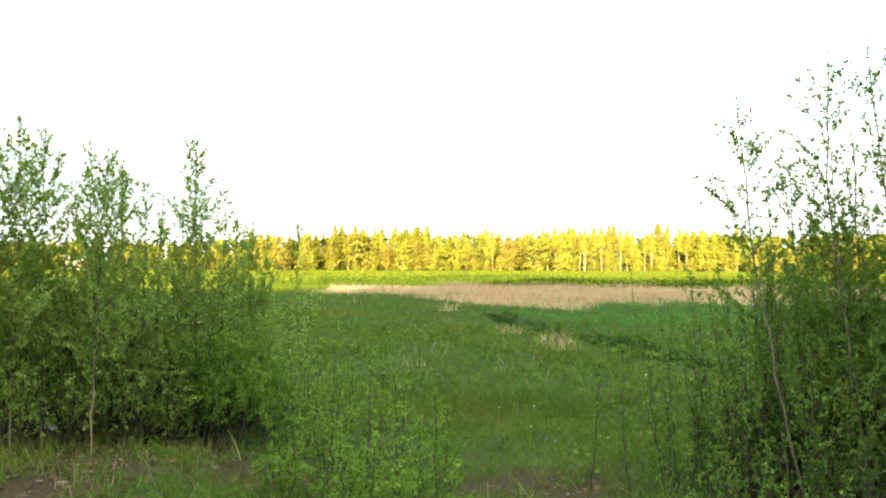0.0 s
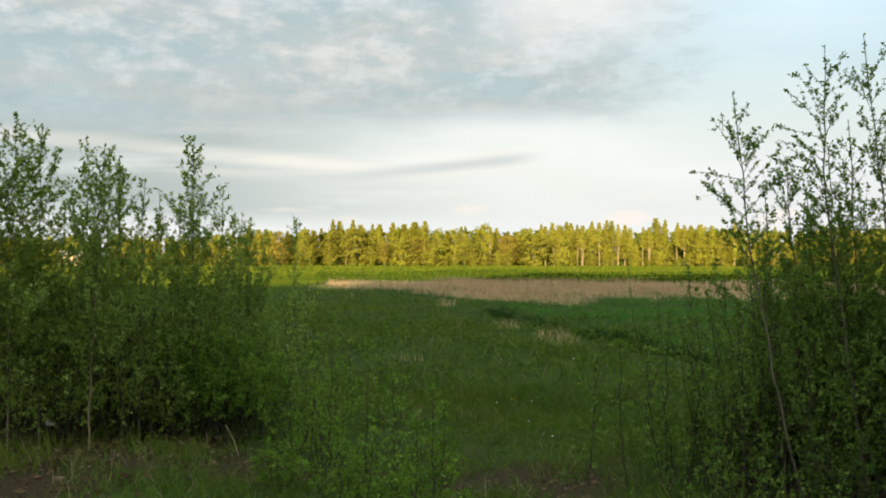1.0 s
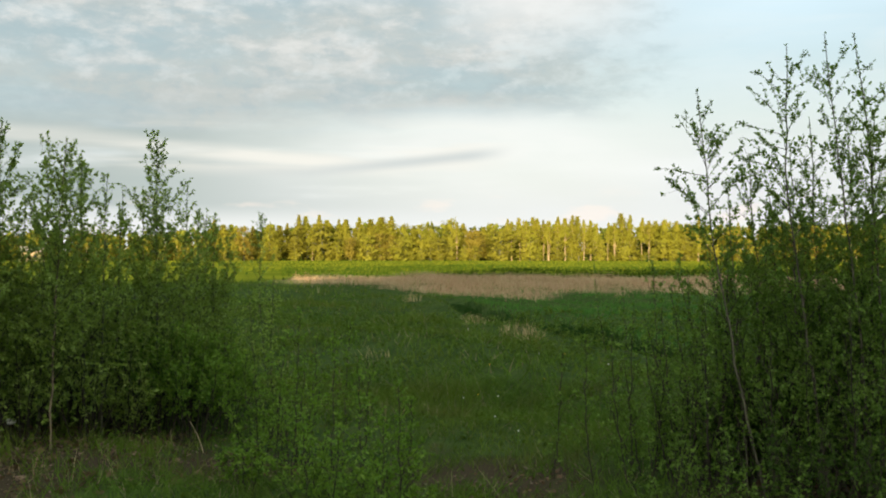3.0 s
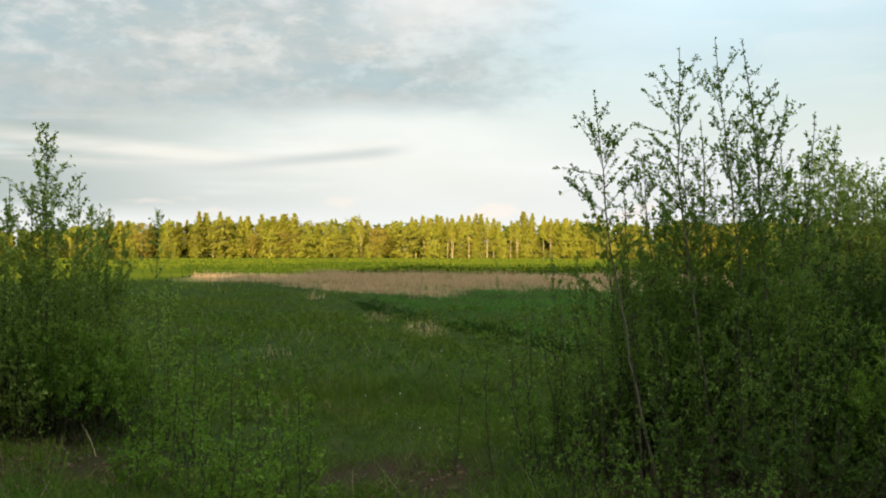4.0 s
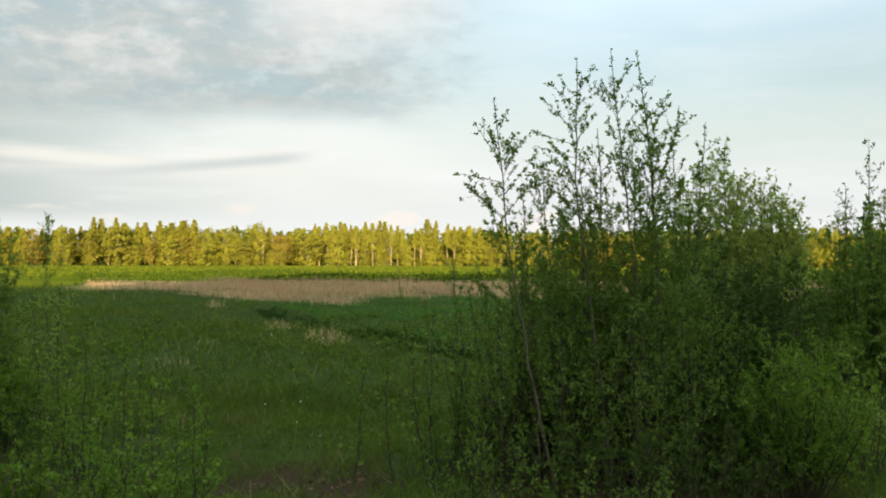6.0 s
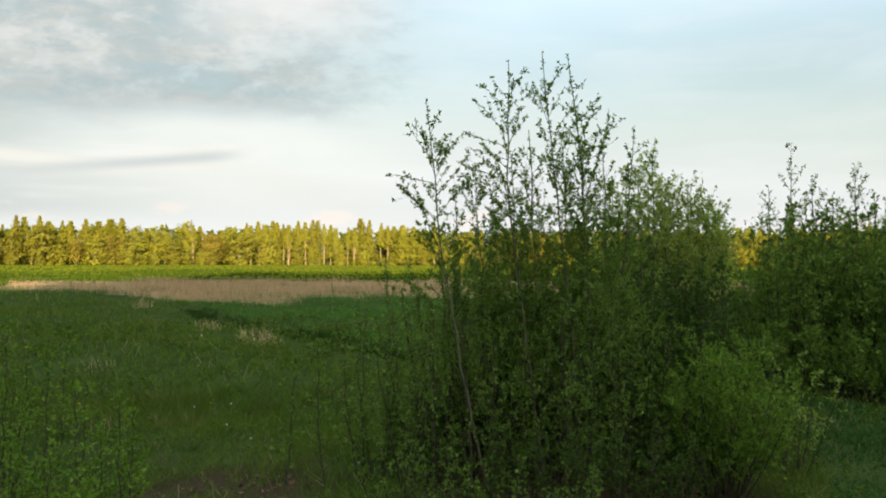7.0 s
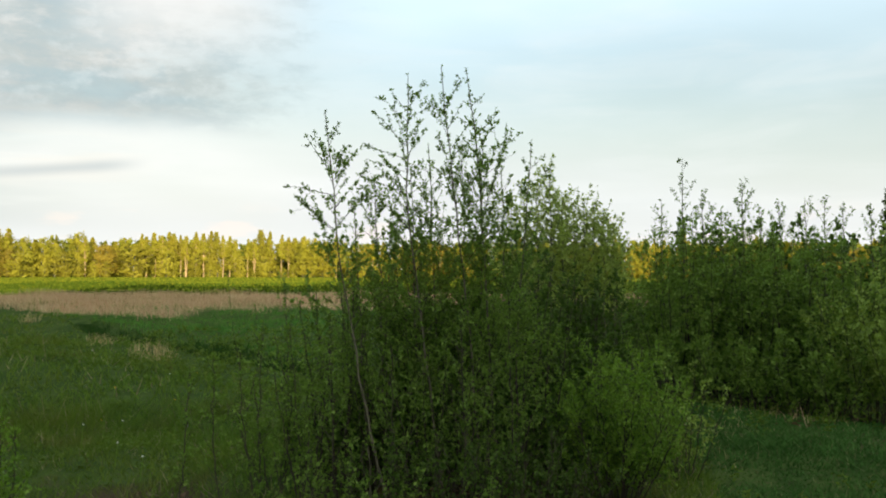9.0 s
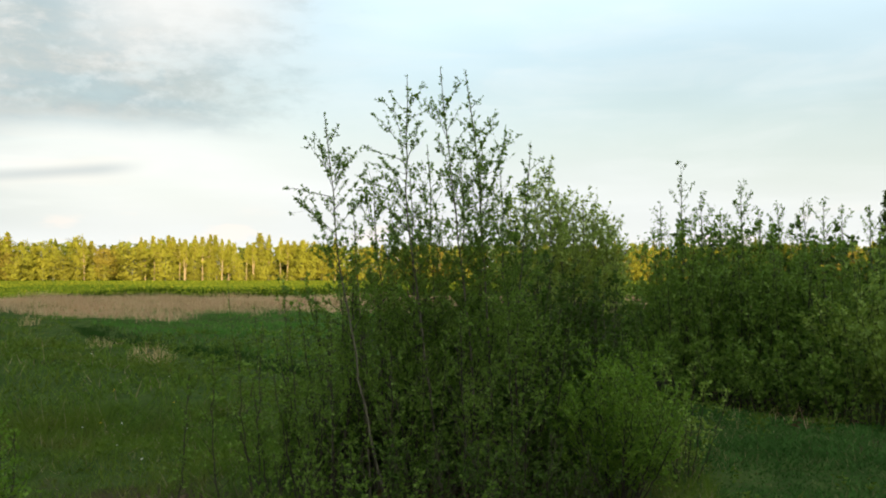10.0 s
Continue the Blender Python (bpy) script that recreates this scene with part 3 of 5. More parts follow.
def tall_cluster():
    """The slim young aspens that stand together and tower over the meadow."""
    g = "slim aspens in one clump"
    tall = "slim young aspen with sparse small leaves and greyish stem"

    def aspen(base, mids, top, boughs, reach, first, thick=0.011, long_boughs=(), label=tall):
        sapling("aspen_sapling", label, base, mids, top, boughs=int(boughs * 1.35), reach=reach * 1.08, rise=(22, 54), whips=0.5, first=first, group=g, per_m=100, leaf=0.0228, slim=0.56,
                split=True, leafy_boughs=True, taper=0.15, twigs=14.0, trunk_r=thick, leader=0.07, bark=BARK_ASPEN, long_boughs=long_boughs)

    aspen((21.22, 6.0), ((20.02, 6.05, 0.55), (18.92, 6.1, 1.20), (18.22, 6.15, 1.60), (17.72, 6.2, 2.10)), (17.18, 6.2, 2.63), 25, 0.44, 0.42, 0.010,
          ((0.79, 14.82, 6.2, 2.15), (0.84, 16.12, 6.2, 2.48), (0.84, 18.37, 6.2, 2.39), (0.93, 17.82, 6.2, 2.54), (0.70, 15.72, 6.2, 2.06), (0.76, 19.62, 6.1, 2.24)),
          "slim leaning aspen with a pale stem and thin open top")
    aspen((24.42, 6.3), ((23.42, 6.35, 0.90), (22.62, 6.4, 1.53), (22.12, 6.4, 2.09)), (22.12, 6.4, 2.92), 34, 0.50, 0.26, 0.011,
          ((0.80, 19.47, 6.3, 2.44), (0.77, 19.67, 6.3, 2.34), (0.72, 19.22, 6.3, 2.24), (0.83, 20.02, 6.4, 2.67), (0.89, 20.62, 6.4, 2.76)))
    aspen((26.62, 6.4), ((26.22, 6.45, 0.75), (25.72, 6.5, 1.35), (25.02, 6.5, 2.0)), (24.12, 6.5, 3.00), 40, 0.52, 0.24, 0.010, ((0.89, 22.97, 6.5, 2.76),))
    aspen((27.52, 6.5), ((27.22, 6.55, 0.80), (26.92, 6.6, 1.30), (26.52, 6.6, 2.25)), (25.62, 6.6, 3.00), 40, 0.50, 0.24, 0.011, ((0.65, 28.12, 6.6, 2.57), (0.80, 27.32, 6.6, 2.64)))
    lower = "shorter young aspen deep in the clump"
    aspen((28.72, 6.7), ((28.72, 6.7, 1.20),), (29.52, 6.7, 2.50), 36, 0.44, 0.15, 0.008, label=lower)
    aspen((23.42, 6.9), ((23.02, 6.9, 1.00),), (21.02, 6.9, 2.08), 34, 0.46, 0.15, 0.008, label=lower)
    aspen((25.72, 7.0), ((25.82, 7.0, 1.00),), (25.32, 7.0, 2.42), 40, 0.46, 0.15, 0.008, label=lower)
    aspen((24.32, 6.8), ((23.82, 6.8, 1.30),), (23.32, 6.8, 2.50), 36, 0.42, 0.20, 0.008, label=lower)
    aspen((28.02, 6.9), ((27.92, 6.9, 1.30),), (27.72, 6.9, 2.36), 38, 0.44, 0.20, 0.008, label=lower)
    aspen((20.02, 6.4), ((19.42, 6.4, 1.20),), (18.92, 6.4, 2.02), 28, 0.42, 0.25, 0.008, label=lower)
    aspen((20.9, 6.7), ((20.6, 6.7, 1.20),), (20.1, 6.7, 2.26), 36, 0.46, 0.20, 0.008, label=lower)
    aspen((22.8, 6.6), ((22.6, 6.6, 1.20),), (22.3, 6.6, 2.30), 36, 0.46, 0.20, 0.008, label=lower)
    aspen((26.6, 6.7), ((26.6, 6.7, 1.20),), (26.5, 6.7, 2.45), 36, 0.46, 0.20, 0.008, label=lower)
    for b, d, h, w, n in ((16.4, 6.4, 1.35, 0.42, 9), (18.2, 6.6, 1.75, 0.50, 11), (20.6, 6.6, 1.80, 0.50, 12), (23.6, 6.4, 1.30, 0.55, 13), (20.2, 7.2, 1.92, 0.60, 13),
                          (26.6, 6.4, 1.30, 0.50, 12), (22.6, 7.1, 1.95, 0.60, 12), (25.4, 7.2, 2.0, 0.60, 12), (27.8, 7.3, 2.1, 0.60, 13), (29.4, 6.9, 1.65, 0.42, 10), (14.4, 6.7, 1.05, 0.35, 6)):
        # inner shoots take the dark leaf so its colour gives the clump's shade
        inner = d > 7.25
        shrub("shade_dark_shoots" if inner else "aspen_shoots", "dense shoots in the middle of the clump, leaves coloured dark for shade" if inner else "open leafy shoots round the foot of the aspens", b, d, h, w, n, foliage=LEAF_ALDER_SHADE if inner else LEAF_ASPEN,
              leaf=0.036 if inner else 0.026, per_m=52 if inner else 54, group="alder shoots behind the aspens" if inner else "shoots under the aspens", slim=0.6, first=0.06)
    for b, d, h in ((17.6, 5.9, 1.30), (21.2, 5.9, 1.15), (25.4, 5.9, 1.35), (28.2, 6.1, 1.45)):
        sapling("aspen_sucker", "short leafy aspen sucker at the front of the clump", (b + 0.3, d), ((b + 0.2, d, h * 0.5),), (b, d, h), trunk_r=0.006, boughs=24, reach=0.34, rise=(20, 55), first=0.2,
                leaf=0.025, per_m=36, foliage=LEAF_ASPEN, group="suckers in front of the aspens", slim=0.6, whips=0.4, leader=0.06, bark=BARK_TWIG)
    for b, d, h, w, n in ((15.6, 5.7, 0.60, 0.30, 5), (18.2, 5.6, 0.55, 0.30, 6), (20.8, 5.7, 0.60, 0.32, 7), (23.4, 5.7, 0.55, 0.32, 7), (25.8, 5.7, 0.62, 0.32, 7), (28.2, 5.8, 0.60, 0.32, 7), (30.2, 6.0, 0.62, 0.32, 7), (32.4, 6.2, 0.5, 0.3, 7), (22.2, 5.5, 0.4, 0.25, 5), (26.8, 5.5, 0.42, 0.25, 5)):
        # bushes of seven stems get the dark leaf, shade put into their colour
        shrub("low_shoots", "low leafy shoots at the front of the clump", b, d, h, w, n, foliage=LEAF_ALDER_SHADE if n > 6 else LEAF_ASPEN, leaf=0.026, per_m=40, boughs=10, group="low shoots in front", slim=0.6, first=0.05)
    for b, d, h in ((28.2, 9.2, 2.3), (29.0, 9.0, 2.38), (29.7, 9.3, 2.45), (30.5, 9.0, 2.60), (31.2, 9.2, 2.36), (31.9, 9.4, 2.26), (32.5, 9.5, 2.32), (33.1, 9.6, 2.26), (33.6, 9.5, 2.20), (34.2, 9.8, 2.06)):
        sapling("willow_sapling", "young willow behind the aspens, leaves coloured pale for sunlight", (b, d), ((b + 0.1, d, h * 0.5),), (b, d, h), boughs=40, reach=0.48, first=0.5, leaf=0.038, whips=0.5,
                per_m=46, foliage=LEAF_SUN_PALE, group="willows behind the aspens", slim=0.5)


def inner_shade_shoots():
    # low shoots whose dark leaf colour paints the gloom between the stems
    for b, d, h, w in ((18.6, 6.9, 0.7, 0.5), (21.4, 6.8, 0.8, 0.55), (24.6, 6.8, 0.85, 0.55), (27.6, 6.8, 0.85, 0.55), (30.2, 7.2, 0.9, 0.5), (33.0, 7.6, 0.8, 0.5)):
        shrub("shade_dark_shoots", "dense shoots low among the aspen stems, leaves coloured dark for shade", b, d, h, w, 11, 0.038, 50, 12, LEAF_ALDER_SHADE, group="low alders in the clump", slim=0.65, first=0.04)


def round_shrub():
    shrub("round_willow", "dense bright green rounded willow bush beside the aspens", 34.7, 6.95, 1.25, 0.62, 26, 0.030, 66, 17, LEAF_FRESH, slim=0.5)
    shrub("small_willow", "low willow bush with pale twig tips", 38.4, 7.9, 1.02, 0.38, 7, 0.040, 30, 10, LEAF_WILLOW, slim=0.5)


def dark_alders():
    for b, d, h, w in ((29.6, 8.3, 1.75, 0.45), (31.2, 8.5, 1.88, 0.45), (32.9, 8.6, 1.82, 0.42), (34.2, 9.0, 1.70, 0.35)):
        shrub("alder_bush", "dark open alder bush between aspens and willows", b, d, h, w, 12, 0.044, 36, 12, LEAF_ALDER_SHADE, group="dark alders by the aspens", slim=0.7, first=0.35)
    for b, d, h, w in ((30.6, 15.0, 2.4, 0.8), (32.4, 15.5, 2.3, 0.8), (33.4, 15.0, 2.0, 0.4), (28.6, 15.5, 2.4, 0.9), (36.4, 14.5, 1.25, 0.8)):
        shrub("alder_bush", "dark open alder bush in the hedge", b, d, h, w, 13, 0.072, 20, 12, LEAF_ALDER_SHADE, group="dark alders", slim=0.7)
    # back row of dark-leaved bushes that closes the thicket
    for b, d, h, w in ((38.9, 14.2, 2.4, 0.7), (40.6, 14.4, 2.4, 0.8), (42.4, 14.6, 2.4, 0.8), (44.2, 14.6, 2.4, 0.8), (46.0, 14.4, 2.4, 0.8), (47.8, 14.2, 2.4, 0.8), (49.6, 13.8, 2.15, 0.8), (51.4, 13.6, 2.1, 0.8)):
        shrub("alder_bush", "dark-leaved bush filling the back of the thicket", b, d, h, w, 14, 0.078, 22, 11, LEAF_ALDER_SHADE, group="alders in the thicket", slim=0.7)


def right_thicket():
    g = "willows of the thicket by the mown grass"
    for b, d, h, n, r in ((36.9, 12.4, 2.50, 38, 0.6), (38.1, 12.5, 3.02, 44, 0.6), (39.2, 12.6, 2.6, 40, 0.6), (41.4, 13.0, 2.78, 44, 0.6), (40.3, 12.6, 2.35, 40, 0.6),
                          (42.4, 12.8, 2.40, 38, 0.6), (43.4, 13.2, 2.52, 40, 0.55), (44.8, 13.0, 2.52, 40, 0.55), (45.8, 13.2, 2.55, 40, 0.55),
                          (46.8, 13.0, 2.45, 40, 0.55), (48.2, 12.6, 2.4, 40, 0.6), (49.6, 12.2, 2.4, 40, 0.6), (51.5, 12.0, 2.5, 40, 0.6)):
        sapling("thicket_willow", "young grey willow in a dense thicket", (b + 0.3, d), ((b + 0.1, d, h * 0.5),), (b, d, h), boughs=n, reach=r, first=0.08, leaf=0.037, per_m=46, split=True, taper=0.28, whips=0.6,
                foliage=LEAF_ASPEN, group=g, slim=0.45, trunk_r=0.02)
    for b, d, h, w in ((37.8, 11.9, 2.35, 0.75), (39.9, 12.0, 2.45, 0.85), (42.0, 12.0, 2.4, 0.8), (44.2, 11.9, 2.35, 0.8), (46.4, 11.6, 2.3, 0.8),
                       (48.4, 11.0, 2.1, 0.75), (50.4, 10.6, 1.8, 0.8), (36.2, 12.6, 1.5, 0.5),
                       (38.6, 11.2, 0.9, 0.5), (40.6, 11.1, 1.0, 0.5), (42.6, 11.0, 0.9, 0.5), (44.8, 10.9, 0.95, 0.5), (46.8, 10.6, 0.9, 0.5)):
        shrub("thicket_shrub", "dense dark green willow shrub at the edge of the thicket", b, d, h, w, 16 if h > 1.2 else 7, 0.052, 32, 13, LEAF_WILLOW if b > 48 else LEAF_ASPEN, group="shrubs of the thicket")


def left_thicket():
    g = "young trees by the path"
    for base, top, n, r, f in (((-24.5, 8.2), (-24.1, 8.3, 2.70), 44, 0.55, 0.3), ((-22.9, 8.3), (-22.8, 8.3, 2.66), 40, 0.46, 0.25), ((-25.8, 8.3), (-25.4, 8.4, 2.60), 44, 0.55, 0.25),
                               ((-27.4, 8.4), (-27.2, 8.4, 2.6), 40, 0.55, 0.25), ((-29.5, 8.2), (-29.3, 8.2, 2.5), 40, 0.55, 0.25),
                               ((-20.3, 8.0), (-19.5, 8.2, 2.52), 46, 0.55, 0.3), ((-20.9, 8.6), (-20.4, 8.6, 2.46), 38, 0.42, 0.25), ((-18.4, 8.5), (-18.7, 8.5, 2.46), 40, 0.46, 0.2),
                               ((-17.6, 8.6), (-17.3, 8.6, 2.28), 26, 0.36, 0.25), ((-16.9, 8.9), (-16.5, 8.9, 2.16), 22, 0.36, 0.25),
                               ((-14.5, 9.0), (-14.6, 9.0, 2.70), 66, 0.50, 0.2), ((-13.2, 9.3), (-12.9, 9.3, 2.2), 34, 0.40, 0.25), ((-12.4, 9.6), (-12.3, 9.6, 2.0), 30, 0.40, 0.2),
                               ((-11.5, 9.8), (-11.3, 9.8, 1.98), 34, 0.40, 0.15), ((-10.9, 9.9), (-10.5, 9.9, 1.82), 32, 0.38, 0.15), ((-12.0, 9.9), (-11.8, 9.9, 2.04), 32, 0.38, 0.15),
                               ((-23.6, 8.9), (-23.5, 8.9, 2.5), 36, 0.5, 0.2), ((-26.6, 8.9), (-26.4, 8.9, 2.5), 40, 0.5, 0.2),
                               ((-19.4, 9.0), (-19.2, 9.0, 2.42), 38, 0.5, 0.2), ((-21.9, 8.8), (-21.6, 8.8, 2.05), 34, 0.46, 0.2), ((-15.2, 9.3), (-15.4, 9.3, 2.2), 34, 0.40, 0.2)):
        b, d, h = top
        sapling("path_sapling", "young leafy willow tree in the shade beside the path", base, (((base[0] + b) / 2 - 0.1, (base[1] + d) / 2, h * 0.5),), top, boughs=int(n * 1.5), reach=r * 1.35, first=f * 0.7,
                leaf=0.029, per_m=60, split=True, twigs=13.0, taper=0.18, whips=0.5, foliage=LEAF_WILLOW, group=g, slim=0.62, bark=BARK_TAN if base[0] in (-20.3, -24.5) else None,
                trunk_r=0.0095 if base[0] in (-20.3, -24.5) else 0.010)
    for b, d, h, w, m in ((-25.5, 8.8, 1.95, 0.6, LEAF_WILLOW), (-23.8, 8.9, 1.9, 0.5, LEAF_WILLOW), (-21.9, 9.0, 1.7, 0.6, LEAF_WILLOW), (-19.6, 9.1, 1.95, 0.6, LEAF_WILLOW), (-18.0, 9.2, 1.8, 0.5, LEAF_WILLOW),
                          (-16.4, 9.2, 1.7, 0.5, LEAF_WILLOW), (-14.6, 9.4, 1.85, 0.45, LEAF_WILLOW), (-13.0, 9.5, 1.75, 0.4, LEAF_WILLOW), (-11.9, 9.8, 1.5, 0.35, LEAF_WILLOW),
                          # rear bushes with the dark leaf, its colour making the shaded hollow
                          (-24.0, 9.4, 1.0, 0.7, LEAF_ALDER_SHADE), (-20.8, 9.5, 1.0, 0.7, LEAF_ALDER_SHADE), (-17.6, 9.6, 1.0, 0.7, LEAF_ALDER_SHADE), (-14.4, 9.8, 0.9, 0.7, LEAF_ALDER_SHADE), (-11.8, 9.9, 0.8, 0.6, LEAF_ALDER_SHADE),
                          (-28.6, 8.8, 1.7, 0.8, LEAF_ASPEN),
                          (-24.2, 8.3, 1.05, 0.5, LEAF_WILLOW), (-21.6, 8.4, 1.05, 0.5, LEAF_WILLOW), (-18.6, 8.5, 1.1, 0.5, LEAF_WILLOW), (-16.2, 8.7, 1.0, 0.45, LEAF_WILLOW)):
        shrub("path_shrub", "dense leafy shrub between the young trees", b, d, h, w, 12, 0.031, 30 if d < 9.39 else 40, 12, m, group="shrubs by the path", slim=0.56, first=0.18 if d < 8.6 else 0.06)
    for b, d, h, w in ((-14.3, 8.8, 1.20, 0.50), (-12.5, 8.7, 1.12, 0.48), (-10.8, 9.1, 1.02, 0.42)):
        shrub("overhanging_shrub", "bright green leafy shrub with a dark hollow underneath", b, d, h, w, 12, 0.034, 60, 13, LEAF_FRESH, group="bright shrubs by the path", slim=0.56, first=0.34)


def meadow_saplings():
    g = "thin saplings scattered in the meadow"
    for b, d, h, n, r in ((-8.6, 12.0, 2.08, 44, 0.50), (-7.9, 9.6, 1.35, 18, 0.32), (-9.4, 9.2, 1.25, 22, 0.36), (9.4, 6.6, 0.95, 14, 0.26), (10.8, 6.4, 1.05, 14, 0.28), (12.2, 6.3, 1.12, 16, 0.28), (11.2, 14.0, 1.45, 8, 0.18),
                          (13.6, 6.5, 1.25, 20, 0.32), (14.6, 8.5, 1.55, 24, 0.4), (12.9, 9.5, 1.25, 20, 0.35)):
        sapling("meadow_sapling", "thin young sapling with few leaves in the grass", (b + rng.uniform(-1.2, 1.2), d), ((b + rng.uniform(-0.3, 0.3), d, h * 0.55),), (b, d, h), trunk_r=0.0055, boughs=n, reach=r,
                first=0.10, leaf=0.032, per_m=40, bark=BARK_TWIG, foliage=LEAF_WILLOW if b < 0 else LEAF_ASPEN, group=g)
    # upright shoots between the path and the bare patch, each on its own foot
    for b, d, h, n, lean in ((-6.4, 6.8, 1.24, 24, 0.5), (-5.3, 6.4, 1.05, 20, 0.9), (-4.3, 6.2, 1.10, 24, 0.4), (-2.9, 5.4, 1.00, 26, -0.4), (-2.2, 5.6, 0.90, 20, 0.6), (-0.5, 5.0, 0.92, 28, -0.3),
                             (0.3, 5.2, 0.80, 22, 0.4), (-1.4, 4.9, 0.72, 20, 0.2), (-4.0, 5.2, 0.66, 18, 0.7), (-7.3, 7.3, 1.00, 18, 0.6), (-6.2, 5.7, 0.62, 16, -0.4), (-3.4, 7.4, 1.05, 16, 0.5)):
        sapling("willow_shoot", "fresh green upright willow shoot in the grass", (b - lean, d), ((b - lean * 0.4, d, h * 0.5),), (b, d, h), trunk_r=0.005, boughs=n, reach=0.26, first=0.06, rise=(40, 66),
                leaf=0.031, per_m=50, foliage=LEAF_FRESH, group="upright shoots", slim=0.55, twigs=6.0, taper=0.3, bark=BARK_TWIG)
    for b, d, h, w, n in ((-0.8, 5.2, 0.56, 0.24, 6), (-3.2, 5.6, 0.48, 0.26, 5), (-5.6, 6.2, 0.52, 0.28, 5), (-9.6, 6.6, 0.42, 0.22, 6), (-6.8, 7.6, 0.95, 0.4, 8), (-8.8, 8.2, 0.95, 0.4, 8)):
        shrub("willow_shoots", "low fresh green willow bush in the grass", b, d, h, w, n, 0.032, 60, 12, LEAF_FRESH, group="low willows in the grass", slim=0.52, reach=0.16)


tall_cluster()
inner_shade_shoots()
round_shrub()
dark_alders()
right_thicket()
left_thicket()
meadow_saplings()


# ---- grass ----
def blades(count, pick, tall, wide, lean=0.35, segs=1):
    """Grass blades: pick(count) gives places on the ground and a height factor for each."""
    x, y, k = pick(count)
    n = len(x)
    z = height_at(x, y) - 0.01
    h = tall * k * rng.uniform(0.45, 1.2, n)
    az, tip = rng.uniform(0, 2 * np.pi, n), rng.uniform(0, 2 * np.pi, n)
    w = wide * rng.uniform(0.6, 1.3, n)
    sx, sy = np.cos(az) * w / 2, np.sin(az) * w / 2
    l = lean * h * rng.uniform(0.1, 1.3, n)
    tx, ty = np.cos(tip) * l, np.sin(tip) * l
    base = np.stack([x, y, z], 1)
    s = np.stack([sx, sy, 0 * sx], 1)
    if segs == 1:
        top = base + np.stack([tx, ty, h], 1)
        v = np.stack([base - s, base + s, top + s * 0.25, top - s * 0.25], 1).reshape(-1, 3)
        return v, np.arange(4 * n).reshape(n, 4)
    mid = base + np.stack([tx * 0.35, ty * 0.35, h * 0.62], 1)
    top = base + np.stack([tx, ty, h], 1)
    v = np.stack([base - s, base + s, mid + s * 0.8, mid - s * 0.8, top + s * 0.12, top - s * 0.12], 1).reshape(-1, 3)
    i = np.arange(n)[:, None] * 6
    f = np.concatenate([i + [0, 1, 2, 3], i + [3, 2, 4, 5]])
    return v, f


def wedge(b0, b1, d0, d1):
    def pick(n):
        b = np.radians(rng.uniform(b0, b1, n))
        d = np.sqrt(rng.uniform(d0 ** 2, d1 ** 2, n))
        return d * np.sin(b), d * np.cos(b)
    return pick


def lumps(x, y, s):
    return 0.5 + 0.25 * (np.sin(x * s + 1.7 * np.sin(y * s * 0.7)) + np.sin(y * s * 1.3 + 1.1 * np.sin(x * s * 0.9 + 2.0)))


def bare(x, y):
    q = np.minimum(np.hypot(x - 0.55, y - 6.7) / 0.95, np.hypot(x + 2.75, y - 6.2) / 0.7)
    q = np.minimum(q, np.minimum(np.hypot(x + 2.7, y - 7.1) / 0.8, np.hypot(x + 1.5, y - 7.3) / 0.7))
    # bare at the thicket's foot, where soil darkens the ground for shade
    q = np.minimum(q, np.minimum(np.hypot(x + 3.5, y - 7.8) / 1.0, np.hypot(x + 2.5, y - 8.4) / 1.0))
    q = np.minimum(q, np.minimum(np.hypot(x - 2.7, y - 5.7) / 1.3, np.hypot(x - 3.5, y - 5.5) / 0.9))        # bare under the aspens, dark soil standing in for shade
    return q + 0.35 * np.sin(x * 5.1) * np.sin(y * 4.3)


def meadow(d0, d1, keep_lumps=0.25, mown=False):
    area = wedge(-34, 62, d0, d1)

    def pick(n):
        x, y = area(n)
        b = np.degrees(np.arctan2(x, y))
        d = np.hypot(x, y)
        lawn = ((b > 36.0 + np.clip((11 - d) * 1.2, 0, 12)) & (d < 11.6)) | ((rut_line(x, y) < -0.5) & (y > 14) & (d < 40))
        k = 0.35 + 0.95 * lumps(x, y, 0.9) * (0.6 + 0.8 * lumps(x + 9, y, 2.3))
        k = k * np.where((rut_line(x, y) > 0) & (rut_line(x, y) < 1.6) & (y > 14), 0.45, 1.0)
        k = k * (0.85 + 0.75 * np.clip(lumps(x + 2, y + 5, 3.7) - 0.62, 0, 1) / 0.38)
        ok = (rng.uniform(size=n) < keep_lumps + lumps(x, y, 1.6)) & (bare(x, y) > rng.uniform(0.2, 1.2, n)) & (lawn == mown) & ((np.abs(rut_line(x, y)) > 0.42) | (y < 14) | (y > 32))
        return x[ok], y[ok], (0.35 + 0.9 * lumps(x, y, 3.1) if mown else k)[ok]
    return pick


def all_round(n):
    """Trodden turf where the viewer stands and behind."""
    a, d = rng.uniform(0, 2 * np.pi, n), np.sqrt(rng.uniform(0.1, 81, n))
    x, y = d * np.sin(a), d * np.cos(a)
    ok = (np.abs(np.degrees(np.arctan2(x, y)) - 14) > 47) | (d < 3.7)
    return x[ok], y[ok], (0.4 + 0.6 * lumps(x, y, 1.3))[ok]


def grass_thing(name, label, me):
    return tagged(new(name, me), label, "grass", kind="stuff")


